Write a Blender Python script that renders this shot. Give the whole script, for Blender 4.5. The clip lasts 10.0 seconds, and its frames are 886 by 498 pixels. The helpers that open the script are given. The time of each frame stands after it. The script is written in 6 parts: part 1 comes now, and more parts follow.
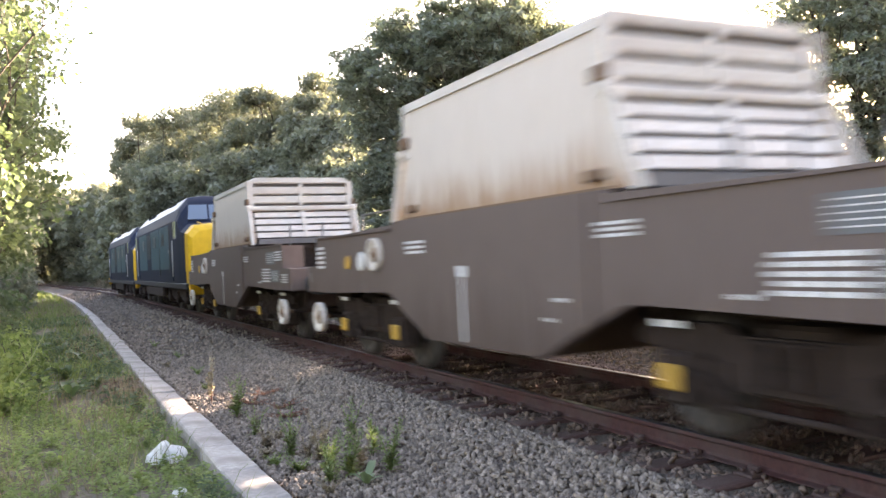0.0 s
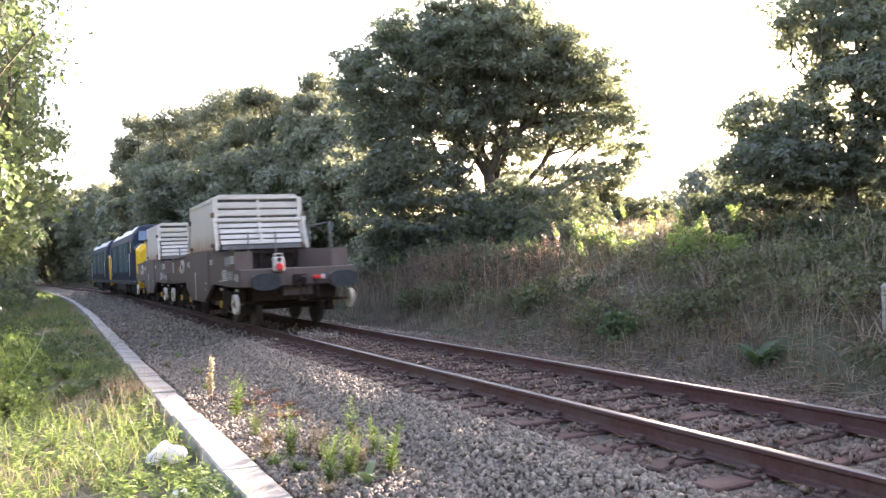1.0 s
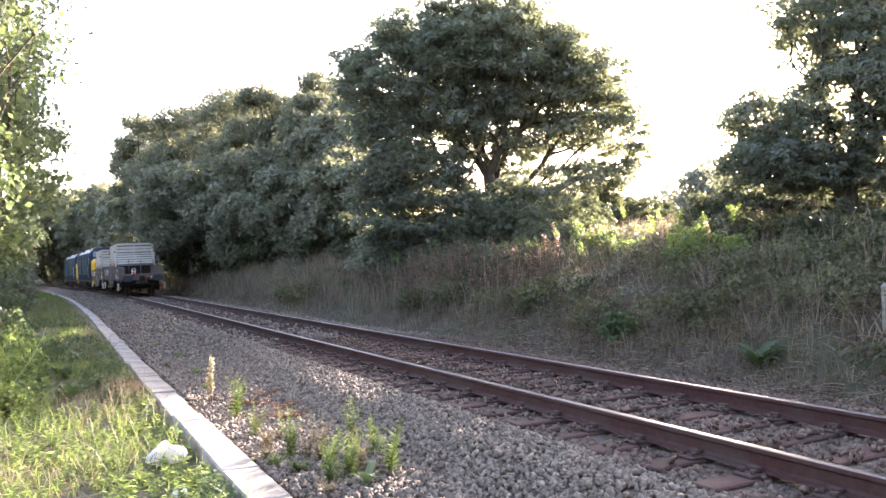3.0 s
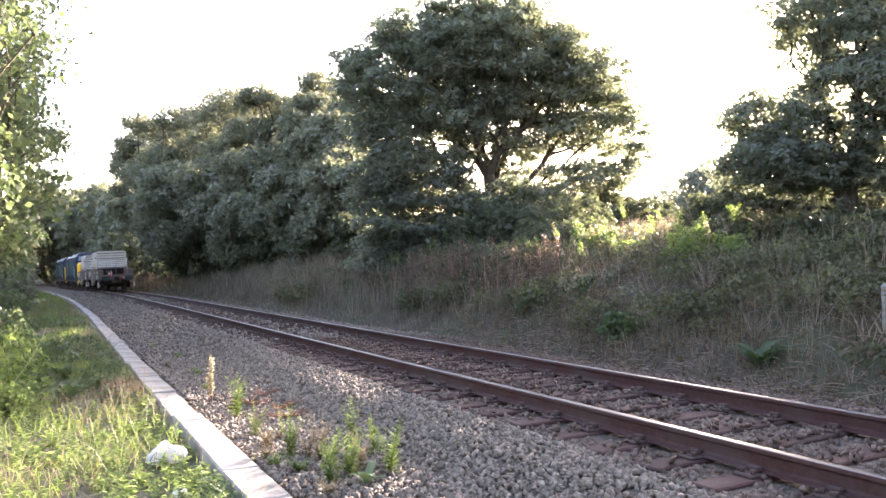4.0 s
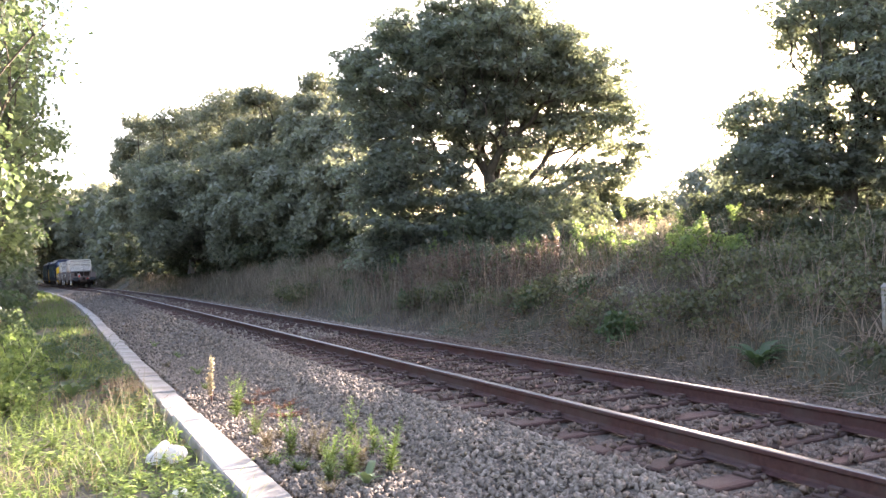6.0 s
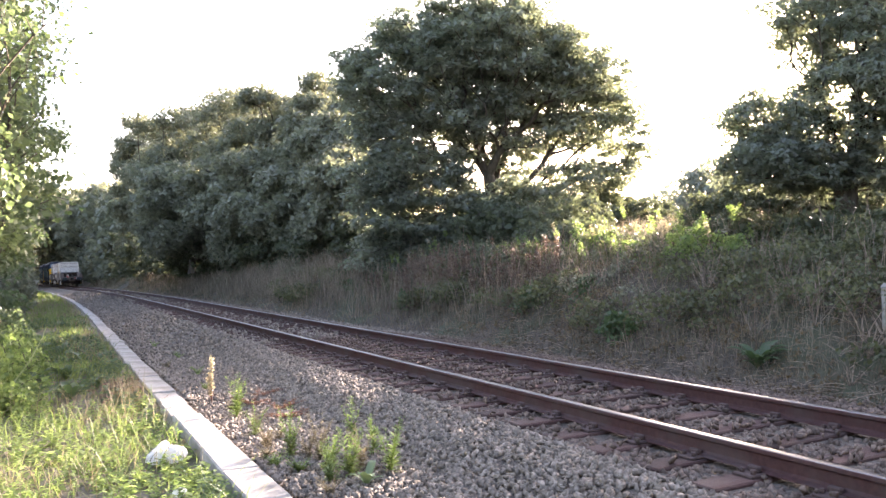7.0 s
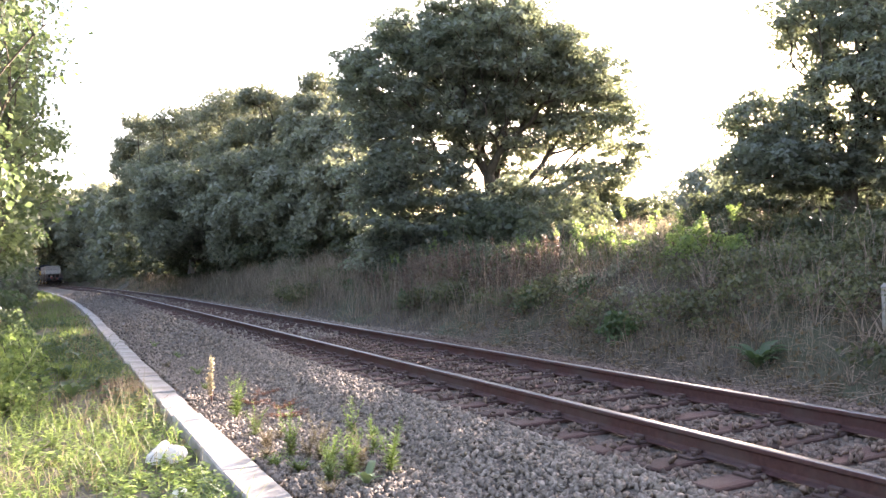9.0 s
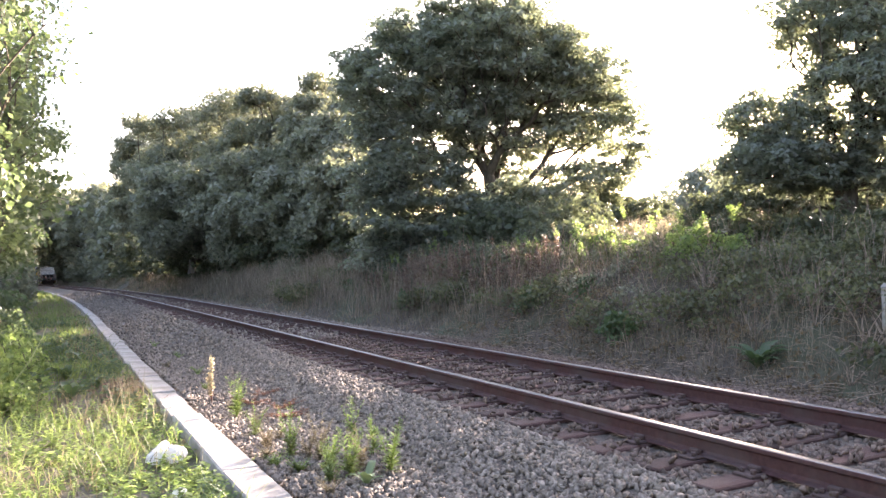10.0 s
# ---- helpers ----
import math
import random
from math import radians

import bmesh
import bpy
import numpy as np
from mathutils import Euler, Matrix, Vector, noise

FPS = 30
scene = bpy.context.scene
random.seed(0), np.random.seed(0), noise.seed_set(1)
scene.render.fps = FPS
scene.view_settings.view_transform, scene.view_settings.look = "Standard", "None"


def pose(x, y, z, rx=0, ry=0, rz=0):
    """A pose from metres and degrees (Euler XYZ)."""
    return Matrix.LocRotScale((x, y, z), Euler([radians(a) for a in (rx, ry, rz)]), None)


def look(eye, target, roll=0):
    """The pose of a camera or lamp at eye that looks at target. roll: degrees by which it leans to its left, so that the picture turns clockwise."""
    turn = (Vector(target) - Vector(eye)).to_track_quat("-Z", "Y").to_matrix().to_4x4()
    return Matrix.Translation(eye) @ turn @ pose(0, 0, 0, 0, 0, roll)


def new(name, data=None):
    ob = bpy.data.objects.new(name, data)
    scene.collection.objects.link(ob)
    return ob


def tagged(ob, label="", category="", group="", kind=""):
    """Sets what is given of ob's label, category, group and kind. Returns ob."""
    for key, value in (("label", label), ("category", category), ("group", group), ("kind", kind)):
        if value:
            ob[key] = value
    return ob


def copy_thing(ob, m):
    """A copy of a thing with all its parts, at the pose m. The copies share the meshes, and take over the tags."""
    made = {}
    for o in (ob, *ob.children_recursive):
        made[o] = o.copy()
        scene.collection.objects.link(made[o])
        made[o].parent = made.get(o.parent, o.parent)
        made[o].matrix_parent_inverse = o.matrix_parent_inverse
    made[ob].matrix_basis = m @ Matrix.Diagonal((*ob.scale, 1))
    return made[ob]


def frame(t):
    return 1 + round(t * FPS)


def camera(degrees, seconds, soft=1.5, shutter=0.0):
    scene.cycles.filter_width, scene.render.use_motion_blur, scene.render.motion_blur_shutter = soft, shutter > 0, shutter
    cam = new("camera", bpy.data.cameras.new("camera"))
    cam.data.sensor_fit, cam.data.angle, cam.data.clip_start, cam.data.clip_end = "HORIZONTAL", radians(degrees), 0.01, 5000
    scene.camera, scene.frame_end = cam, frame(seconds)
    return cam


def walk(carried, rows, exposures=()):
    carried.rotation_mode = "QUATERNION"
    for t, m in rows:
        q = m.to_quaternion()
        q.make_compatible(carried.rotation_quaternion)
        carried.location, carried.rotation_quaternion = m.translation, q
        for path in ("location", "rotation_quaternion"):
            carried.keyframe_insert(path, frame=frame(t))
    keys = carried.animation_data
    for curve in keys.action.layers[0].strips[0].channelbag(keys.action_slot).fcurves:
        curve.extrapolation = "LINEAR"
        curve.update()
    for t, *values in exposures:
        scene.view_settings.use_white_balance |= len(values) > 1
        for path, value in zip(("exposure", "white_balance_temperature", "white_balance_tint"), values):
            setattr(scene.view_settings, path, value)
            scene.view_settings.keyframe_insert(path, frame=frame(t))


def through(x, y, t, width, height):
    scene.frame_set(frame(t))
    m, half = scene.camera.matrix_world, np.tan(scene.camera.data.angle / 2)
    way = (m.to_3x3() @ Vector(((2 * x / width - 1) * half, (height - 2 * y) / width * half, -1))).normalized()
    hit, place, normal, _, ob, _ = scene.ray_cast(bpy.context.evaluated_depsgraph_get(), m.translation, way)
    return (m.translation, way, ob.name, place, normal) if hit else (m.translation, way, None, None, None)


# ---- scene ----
SUNAZ, SUNEL, SUNSTR, SKYSTR = 34.5, 13.8, 5.0, 0.14
EXPO0, EXPO1 = 3.44, 3.17
KELVIN, TINT = 6750, 25
# One railway line beside a bank, filmed from a tripod; a short train runs away from the camera.

# ---- the line of the track: s metres along it, off metres to its right, z above the rail top ----
TS = np.linspace(-700.0, 1200.0, 9501)
_u = np.clip(TS, -20.0, 230.0) / 50.0
_e = np.maximum(_u - 0.4, 0.0)
T_HEAD = 0.443 - 0.017 * _u + 0.077 * _e ** 2 - 0.037 * _e ** 3 + 0.005 * _e ** 4
_ds = TS[1] - TS[0]
_i0 = int(np.argmin(abs(TS)))
T_X = np.cumsum(-np.sin(T_HEAD)) * _ds
T_Y = np.cumsum(np.cos(T_HEAD)) * _ds
T_X += 2.918 - T_X[_i0]
T_Y += 6.0 - T_Y[_i0]
_g = np.maximum(np.clip(TS, -40.0, 400.0) / 50.0, 0.0)
T_Z = -0.007 * _g - 0.058 * np.minimum(_g, 1.5) ** 2 - 0.174 * np.maximum(_g - 1.5, 0.0)
CANT = 0.027


def line_at(s):
    return (np.interp(s, TS, T_X), np.interp(s, TS, T_Y), np.interp(s, TS, T_Z), np.interp(s, TS, T_HEAD))


def tp(s, off, z=0.0):
    """World points from track coordinates (arrays or numbers)."""
    x, y, zz, a = line_at(s)
    lift = CANT * np.clip(off, -1.9, 1.9) * np.clip((4.0 - np.abs(off)) / 2.0, 0, 1)
    return x + np.cos(a) * off, y + np.sin(a) * off, zz + z + lift


def tv(s, off, z=0.0):
    return Vector([float(q) for q in tp(s, off, z)])


def track_pose(s, off=0.0, z=0.0, turn=0.0, cant=CANT):
    x, y, zz, a = line_at(s)
    return pose(float(x + math.cos(a) * off), float(y + math.sin(a) * off), float(zz + z), 0, -math.degrees(cant), math.degrees(float(a)) + turn)


# ---- camera ----
cam = camera(55.56, 10.0, soft=1.5, shutter=0.5)
EYE = (0.0, 0.0, 1.26)
STAND = look(EYE, (0.0, 10.0, 1.26 + 10 * math.tan(0.022)), roll=-1.146)
walk(cam, [(0.0, STAND), (10.0, STAND)], exposures=[(0.0, EXPO0, KELVIN + 650, TINT), (0.4, EXPO0, KELVIN + 650, TINT), (1.2, EXPO1, KELVIN, TINT), (10.0, EXPO1, KELVIN, TINT)])

# ---- sky and sun ----
SUN_AZ, SUN_EL = radians(SUNAZ), radians(SUNEL)      # azimuth clockwise from +y
world = bpy.data.worlds.new("sky")
scene.world = world
world.use_nodes = True
_n = world.node_tree.nodes
_sky = _n.new("ShaderNodeTexSky")
_sky.sky_type, _sky.sun_disc = "NISHITA", False
_sky.sun_elevation, _sky.sun_rotation = SUN_EL, SUN_AZ
_sky.dust_density, _sky.air_density, _sky.ozone_density = 3.4, 1.0, 1.0
_n["Background"].inputs["Strength"].default_value = SKYSTR
world.node_tree.links.new(_sky.outputs["Color"], _n["Background"].inputs["Color"])
sun = new("sun", bpy.data.lights.new("sun", "SUN"))
sun.data.energy, sun.data.angle, sun.data.color = SUNSTR, radians(0.6), (1.0, 0.92, 0.79)
_d = Vector((math.sin(SUN_AZ) * math.cos(SUN_EL), math.cos(SUN_AZ) * math.cos(SUN_EL), math.sin(SUN_EL)))
sun.matrix_world = look(_d * 60, (0, 0, 0))

# ---- materials ----
def mat(name, a, b, scale=8.0, rough=0.8, metal=0.0, bump=0.3, c=None, big=0.6, rnd=0.0, dist=0.01, spec=0.4, island=0.0, stretch=None):
    """Two colours mixed by fine noise, a third in large stains; bump from the fine noise."""
    m = bpy.data.materials.new(name)
    m.use_nodes = True
    nt = m.node_tree
    N, L = nt.nodes, nt.links
    bs = N["Principled BSDF"]
    tc = N.new("ShaderNodeTexCoord")
    src = tc.outputs["Object"]
    if stretch:
        mp = N.new("ShaderNodeMapping")
        mp.inputs["Scale"].default_value = stretch
        L.new(src, mp.inputs["Vector"])
        src = mp.outputs["Vector"]
    fine = N.new("ShaderNodeTexNoise")
    fine.inputs["Scale"].default_value, fine.inputs["Detail"].default_value = scale, 6.0
    fine.inputs["Roughness"].default_value = 0.65
    L.new(src, fine.inputs["Vector"])
    ramp = N.new("ShaderNodeMapRange")
    ramp.inputs["From Min"].default_value, ramp.inputs["From Max"].default_value = 0.35, 0.65
    L.new(fine.outputs["Fac"], ramp.inputs["Value"])
    mix = N.new("ShaderNodeMix")
    mix.data_type = "RGBA"
    mix.inputs["A"].default_value, mix.inputs["B"].default_value = (*a, 1), (*b, 1)
    L.new(ramp.outputs["Result"], mix.inputs["Factor"])
    col = mix.outputs["Result"]
    if c:
        coarse = N.new("ShaderNodeTexNoise")
        coarse.inputs["Scale"].default_value, coarse.inputs["Detail"].default_value = big, 4.0
        L.new(src, coarse.inputs["Vector"])
        r2 = N.new("ShaderNodeMapRange")
        r2.inputs["From Min"].default_value, r2.inputs["From Max"].default_value = 0.45, 0.7
        L.new(coarse.outputs["Fac"], r2.inputs["Value"])
        mx = N.new("ShaderNodeMix")
        mx.data_type = "RGBA"
        mx.inputs["B"].default_value = (*c, 1)
        L.new(r2.outputs["Result"], mx.inputs["Factor"])
        L.new(col, mx.inputs["A"])
        col = mx.outputs["Result"]
    if rnd or island:
        if island:
            geo = N.new("ShaderNodeNewGeometry")
            value, amount = geo.outputs["Random Per Island"], island
        else:
            info = N.new("ShaderNodeObjectInfo")
            value, amount = info.outputs["Random"], rnd
        r3 = N.new("ShaderNodeMapRange")
        r3.inputs["To Min"].default_value, r3.inputs["To Max"].default_value = 1 - amount, 1 + amount
        L.new(value, r3.inputs["Value"])
        hsv = N.new("ShaderNodeHueSaturation")
        L.new(r3.outputs["Result"], hsv.inputs["Value"])
        L.new(col, hsv.inputs["Color"])
        col = hsv.outputs["Color"]
    L.new(col, bs.inputs["Base Color"])
    bs.inputs["Roughness"].default_value, bs.inputs["Metallic"].default_value = rough, metal
    bs.inputs["Specular IOR Level"].default_value = spec
    if bump:
        bp = N.new("ShaderNodeBump")
        bp.inputs["Strength"].default_value, bp.inputs["Distance"].default_value = bump, dist
        L.new(fine.outputs["Fac"], bp.inputs["Height"])
        L.new(bp.outputs["Normal"], bs.inputs["Normal"])
    return m


def leaf_mat(name, a, b, through=0.45, glow=1.6, tint=(1.0, 1.08, 0.7), rough=0.5, spec=0.25):
    """Leaves: colour by island, light passes through."""
    m = bpy.data.materials.new(name)
    m.use_nodes = True
    nt = m.node_tree
    N, L = nt.nodes, nt.links
    bs, out = N["Principled BSDF"], N["Material Output"]
    geo = N.new("ShaderNodeNewGeometry")
    tc = N.new("ShaderNodeTexCoord")
    nz = N.new("ShaderNodeTexNoise")
    nz.inputs["Scale"].default_value = 0.9
    L.new(tc.outputs["Object"], nz.inputs["Vector"])
    add = N.new("ShaderNodeMath")
    add.operation = "MULTIPLY_ADD"
    L.new(geo.outputs["Random Per Island"], add.inputs[0])
    add.inputs[1].default_value = 0.7
    sub = N.new("ShaderNodeMath")
    sub.operation = "MULTIPLY_ADD"
    L.new(nz.outputs["Fac"], sub.inputs[0])
    sub.inputs[1].default_value, sub.inputs[2].default_value = 1.4, -0.55
    L.new(sub.outputs[0], add.inputs[2])
    mix = N.new("ShaderNodeMix")
    mix.data_type = "RGBA"
    mix.clamp_factor = True
    mix.inputs["A"].default_value, mix.inputs["B"].default_value = (*a, 1), (*b, 1)
    L.new(add.outputs[0], mix.inputs["Factor"])
    L.new(mix.outputs["Result"], bs.inputs["Base Color"])
    bs.inputs["Roughness"].default_value = rough
    bs.inputs["Specular IOR Level"].default_value = spec
    tr = N.new("ShaderNodeBsdfTranslucent")
    br = N.new("ShaderNodeMix")
    br.data_type, br.blend_type = "RGBA", "MULTIPLY"
    br.inputs["Factor"].default_value = 1.0
    br.inputs["B"].default_value = (glow * tint[0], glow * tint[1], glow * tint[2], 1)
    L.new(mix.outputs["Result"], br.inputs["A"])
    L.new(br.outputs["Result"], tr.inputs["Color"])
    ms = N.new("ShaderNodeMixShader")
    ms.inputs["Fac"].default_value = through
    L.new(bs.outputs["BSDF"], ms.inputs[1])
    L.new(tr.outputs["BSDF"], ms.inputs[2])
    L.new(ms.outputs["Shader"], out.inputs["Surface"])
    return m


def plain(name, colour, rough=0.6, metal=0.0, spec=0.4):
    m = bpy.data.materials.new(name)
    m.use_nodes = True
    b = m.node_tree.nodes["Principled BSDF"]
    b.inputs["Base Color"].default_value = (*colour, 1)
    b.inputs["Roughness"].default_value, b.inputs["Metallic"].default_value = rough, metal
    b.inputs["Specular IOR Level"].default_value = spec
    return m


M_SOIL = mat("dry_soil", (0.10, 0.085, 0.06), (0.19, 0.16, 0.115), 14, 0.95, bump=0.8, c=(0.09, 0.10, 0.045), big=0.8, dist=0.03)
M_BANK = mat("bank_soil", (0.03, 0.023, 0.016), (0.115, 0.086, 0.058), 9, 0.95, bump=0.8, c=(0.05, 0.065, 0.03), big=0.5, dist=0.04)
M_STONE = mat("ballast_stone", (0.105, 0.083, 0.066), (0.29, 0.238, 0.190), 30, 0.9, bump=0.5, spec=0.25, island=0.36, dist=0.004)
M_STONE2 = mat("soiled_ballast_stone", (0.078, 0.053, 0.041), (0.195, 0.141, 0.109), 30, 0.9, bump=0.5, spec=0.25, island=0.4, dist=0.004)
M_BED = mat("ballast_bed", (0.05, 0.039, 0.031), (0.18, 0.143, 0.114), 26, 0.9, bump=1.0, c=(0.115, 0.09, 0.07), big=0.7, dist=0.04)
M_RAIL = mat("rusted_rail", (0.050, 0.019, 0.017), (0.085, 0.035, 0.031), 22, 0.75, metal=0.2, bump=0.35, c=(0.075, 0.05, 0.045), big=2.0, dist=0.003)
M_RAILTOP = mat("polished_rail_head", (0.10, 0.10, 0.105), (0.15, 0.15, 0.158), 40, 0.3, metal=0.8, bump=0.05, dist=0.001)
M_SLEEPER = mat("weathered_sleeper", (0.046, 0.022, 0.018), (0.098, 0.049, 0.040), 16, 0.92, bump=0.9, c=(0.085, 0.056, 0.045), big=1.5, rnd=0.25, dist=0.01, stretch=(1, 6, 6))
M_CHAIR = mat("rusted_chair", (0.055, 0.034, 0.03), (0.10, 0.06, 0.05), 40, 0.8, metal=0.1, bump=0.4, dist=0.004)
M_KERB = mat("weathered_concrete", (0.27, 0.245, 0.215), (0.40, 0.365, 0.325), 18, 0.9, bump=0.4, c=(0.19, 0.168, 0.14), big=2.4, rnd=0.12, dist=0.006)
M_BARK = mat("bark", (0.05, 0.04, 0.03), (0.11, 0.09, 0.07), 12, 0.95, bump=0.8, dist=0.03, stretch=(1, 1, 0.3))
M_OAK = leaf_mat("oak_leaf", (0.108, 0.121, 0.106), (0.182, 0.195, 0.16), 0.46, 1.9, (1.0, 1.04, 0.68), 0.45, 0.5)
M_WOOD = leaf_mat("woodland_leaf", (0.108, 0.114, 0.084), (0.180, 0.186, 0.130), 0.34, 1.75, (1.0, 1.03, 0.78), 0.5, 0.35)
M_HAZEL = leaf_mat("hazel_leaf", (0.070, 0.092, 0.052), (0.138, 0.160, 0.10), 0.42, 1.75, (0.97, 1.09, 0.68))
M_GRASS = leaf_mat("verge_grass", (0.08, 0.112, 0.038), (0.20, 0.225, 0.095), 0.44, 1.7)
M_DRY = leaf_mat("dry_grass", (0.16, 0.13, 0.08), (0.34, 0.28, 0.18), 0.3, 1.2, (1.0, 1.0, 0.88))
M_BRAMBLE = leaf_mat("bramble_leaf", (0.042, 0.046, 0.026), (0.155, 0.152, 0.088), 0.35, 1.7)
# distance haze put into a paler, greyer leaf colour
M_FARHAZE = leaf_mat("hazed_far_leaf", (0.13, 0.145, 0.125), (0.17, 0.185, 0.155), 0.35, 1.6, (1.0, 1.02, 0.85))
M_SHRUB = leaf_mat("shrub_leaf", (0.052, 0.062, 0.038), (0.115, 0.126, 0.082), 0.38, 1.6, (1.0, 1.03, 0.76))
M_STRAW = leaf_mat("bank_straw", (0.078, 0.060, 0.044), (0.34, 0.275, 0.205), 0.3, 1.2, (1.0, 1.0, 0.92))
M_NETTLE = leaf_mat("nettle_leaf", (0.052, 0.082, 0.040), (0.092, 0.128, 0.066), 0.35, 1.5)
M_WEED = leaf_mat("weed_leaf", (0.09, 0.13, 0.045), (0.22, 0.26, 0.11), 0.46, 1.85, (0.98, 1.06, 0.7))
M_REDWEED = leaf_mat("red_weed_leaf", (0.13, 0.05, 0.035), (0.24, 0.12, 0.08), 0.35, 1.3)
M_DOCK = leaf_mat("dock_leaf", (0.13, 0.17, 0.09), (0.2, 0.25, 0.14), 0.3, 1.2)
M_FLUFF = leaf_mat("seed_fluff", (0.34, 0.27, 0.205), (0.52, 0.43, 0.34), 0.4, 1.1)
M_TWIG = mat("dead_stem", (0.15, 0.106, 0.08), (0.38, 0.285, 0.215), 20, 0.9, bump=0, island=0.4)
M_SHOOT = plain("pale_shoot", (0.26, 0.30, 0.13), 0.6)
M_BAG = leaf_mat("white_plastic", (0.80, 0.79, 0.77), (0.86, 0.85, 0.83), 0.55, 1.0, (1.0, 1.0, 1.0), 0.35, 0.4)
M_BRUSH = leaf_mat("dry_brush", (0.055, 0.036, 0.022), (0.23, 0.16, 0.10), 0.28, 1.3)
M_DUSTY = leaf_mat("dusty_leaf", (0.08, 0.08, 0.05), (0.24, 0.23, 0.16), 0.35, 1.4, (1.0, 1.02, 0.9))
M_BANKGRASS = leaf_mat("bank_grass_blade", (0.056, 0.056, 0.035), (0.17, 0.160, 0.104), 0.3, 1.4, (1.0, 1.03, 0.85))
M_RUSSET = leaf_mat("russet_seed", (0.075, 0.05, 0.034), (0.20, 0.135, 0.095), 0.25, 1.2, (1.0, 0.95, 0.85))
M_THATCH = leaf_mat("dead_thatch", (0.045, 0.031, 0.022), (0.29, 0.21, 0.15), 0.2, 1.2)

# ---- mesh helpers ----
def mesh_from(name, verts, faces, material, smooth=False, slots=None, index=None):
    me = bpy.data.meshes.new(name)
    me.from_pydata(verts, [], faces)
    for m in (slots or [material]):
        me.materials.append(m)
    if index is not None:
        me.polygons.foreach_set("material_index", np.asarray(index, dtype=np.int32))
    if smooth:
        me.polygons.foreach_set("use_smooth", np.ones(len(me.polygons), dtype=bool))
    me.update()
    return me


def tri_mesh(name, V, F, material, smooth=False):
    """Fast mesh from arrays: V (n,3), F (m,k) with one k."""
    V = np.asarray(V, dtype=np.float32)
    F = np.asarray(F, dtype=np.int32)
    me = bpy.data.meshes.new(name)
    k = F.shape[1]
    me.vertices.add(len(V))
    me.vertices.foreach_set("co", V.ravel())
    me.loops.add(F.size)
    me.loops.foreach_set("vertex_index", F.ravel())
    me.polygons.add(len(F))
    me.polygons.foreach_set("loop_start", np.arange(0, F.size, k, dtype=np.int32))
    me.polygons.foreach_set("loop_total", np.full(len(F), k, dtype=np.int32))
    if smooth:
        me.polygons.foreach_set("use_smooth", np.ones(len(F), dtype=bool))
    me.materials.append(material)
    me.update(calc_edges=True)
    me.validate()
    return me


def part(name, bm, material, parent=None, label="", smooth=False):
    me = bpy.data.meshes.new(name)
    if smooth:
        for f in bm.faces:
            f.smooth = True
    bm.normal_update()
    bm.to_mesh(me)
    bm.free()
    for m in (material if isinstance(material, (list, tuple)) else [material]):
        me.materials.append(m)
    ob = new(name, me)
    if parent is not None:
        ob.parent = parent
    if label:
        tagged(ob, label)
    return ob


def box(bm, x0, x1, y0, y1, z0, z1, bevel=0.0, slot=0):
    vs = [bm.verts.new((x, y, z)) for z in (z0, z1) for y in (y0, y1) for x in (x0, x1)]
    fs = []
    for q in ((0, 2, 3, 1), (4, 5, 7, 6), (0, 1, 5, 4), (2, 6, 7, 3), (0, 4, 6, 2), (1, 3, 7, 5)):
        f = bm.faces.new([vs[i] for i in q])
        f.material_index = slot
        fs.append(f)
    if bevel:
        es = list({e for f in fs for e in f.edges})
        bmesh.ops.bevel(bm, geom=es, offset=bevel, segments=1, profile=0.5, affect="EDGES")
    return bm


def rod(bm, a, b, r, n=8, r2=None, caps=True, slot=0):
    a, b = Vector(a), Vector(b)
    r2 = r if r2 is None else r2
    q = (b - a).to_track_quat("Z", "Y")
    rings = []
    for p, rr in ((a, r), (b, r2)):
        rings.append([bm.verts.new(p + q @ Vector((rr * math.cos(2 * math.pi * i / n), rr * math.sin(2 * math.pi * i / n), 0))) for i in range(n)])
    for i in range(n):
        f = bm.faces.new((rings[0][i], rings[0][(i + 1) % n], rings[1][(i + 1) % n], rings[1][i]))
        f.smooth, f.material_index = True, slot
    if caps:
        bm.faces.new(rings[0][::-1]).material_index = slot
        bm.faces.new(rings[1]).material_index = slot
    return bm


def lathe(bm, axis_at, axis, profile, n=20, slot=0):
    """Turned piece: profile rows (distance along the axis, radius)."""
    q = Vector(axis).to_track_quat("Z", "Y")
    o = Vector(axis_at)
    rings = []
    for d, r in profile:
        rings.append([bm.verts.new(o + q @ Vector((r * math.cos(2 * math.pi * i / n), r * math.sin(2 * math.pi * i / n), d))) for i in range(n)])
    for r0, r1 in zip(rings, rings[1:]):
        for i in range(n):
            f = bm.faces.new((r0[i], r0[(i + 1) % n], r1[(i + 1) % n], r1[i]))
            f.smooth, f.material_index = True, slot
    bm.faces.new(rings[0][::-1]).material_index = slot
    bm.faces.new(rings[-1]).material_index = slot
    return bm


def prism(bm, outline, x0, x1, axis="x", slot=0):
    """Outline of (u, v) pairs swept between x0 and x1 along an axis: x -> (y, z), y -> (x, z)."""
    def at(w, u, v):
        return (w, u, v) if axis == "x" else (u, w, v)
    A = [bm.verts.new(at(x0, u, v)) for u, v in outline]
    B = [bm.verts.new(at(x1, u, v)) for u, v in outline]
    n = len(outline)
    fs = [bm.faces.new(A[::-1]), bm.faces.new(B)]
    for i in range(n):
        fs.append(bm.faces.new((A[i], A[(i + 1) % n], B[(i + 1) % n], B[i])))
    for f in fs:
        f.material_index = slot
    bmesh.ops.recalc_face_normals(bm, faces=fs)
    return bm


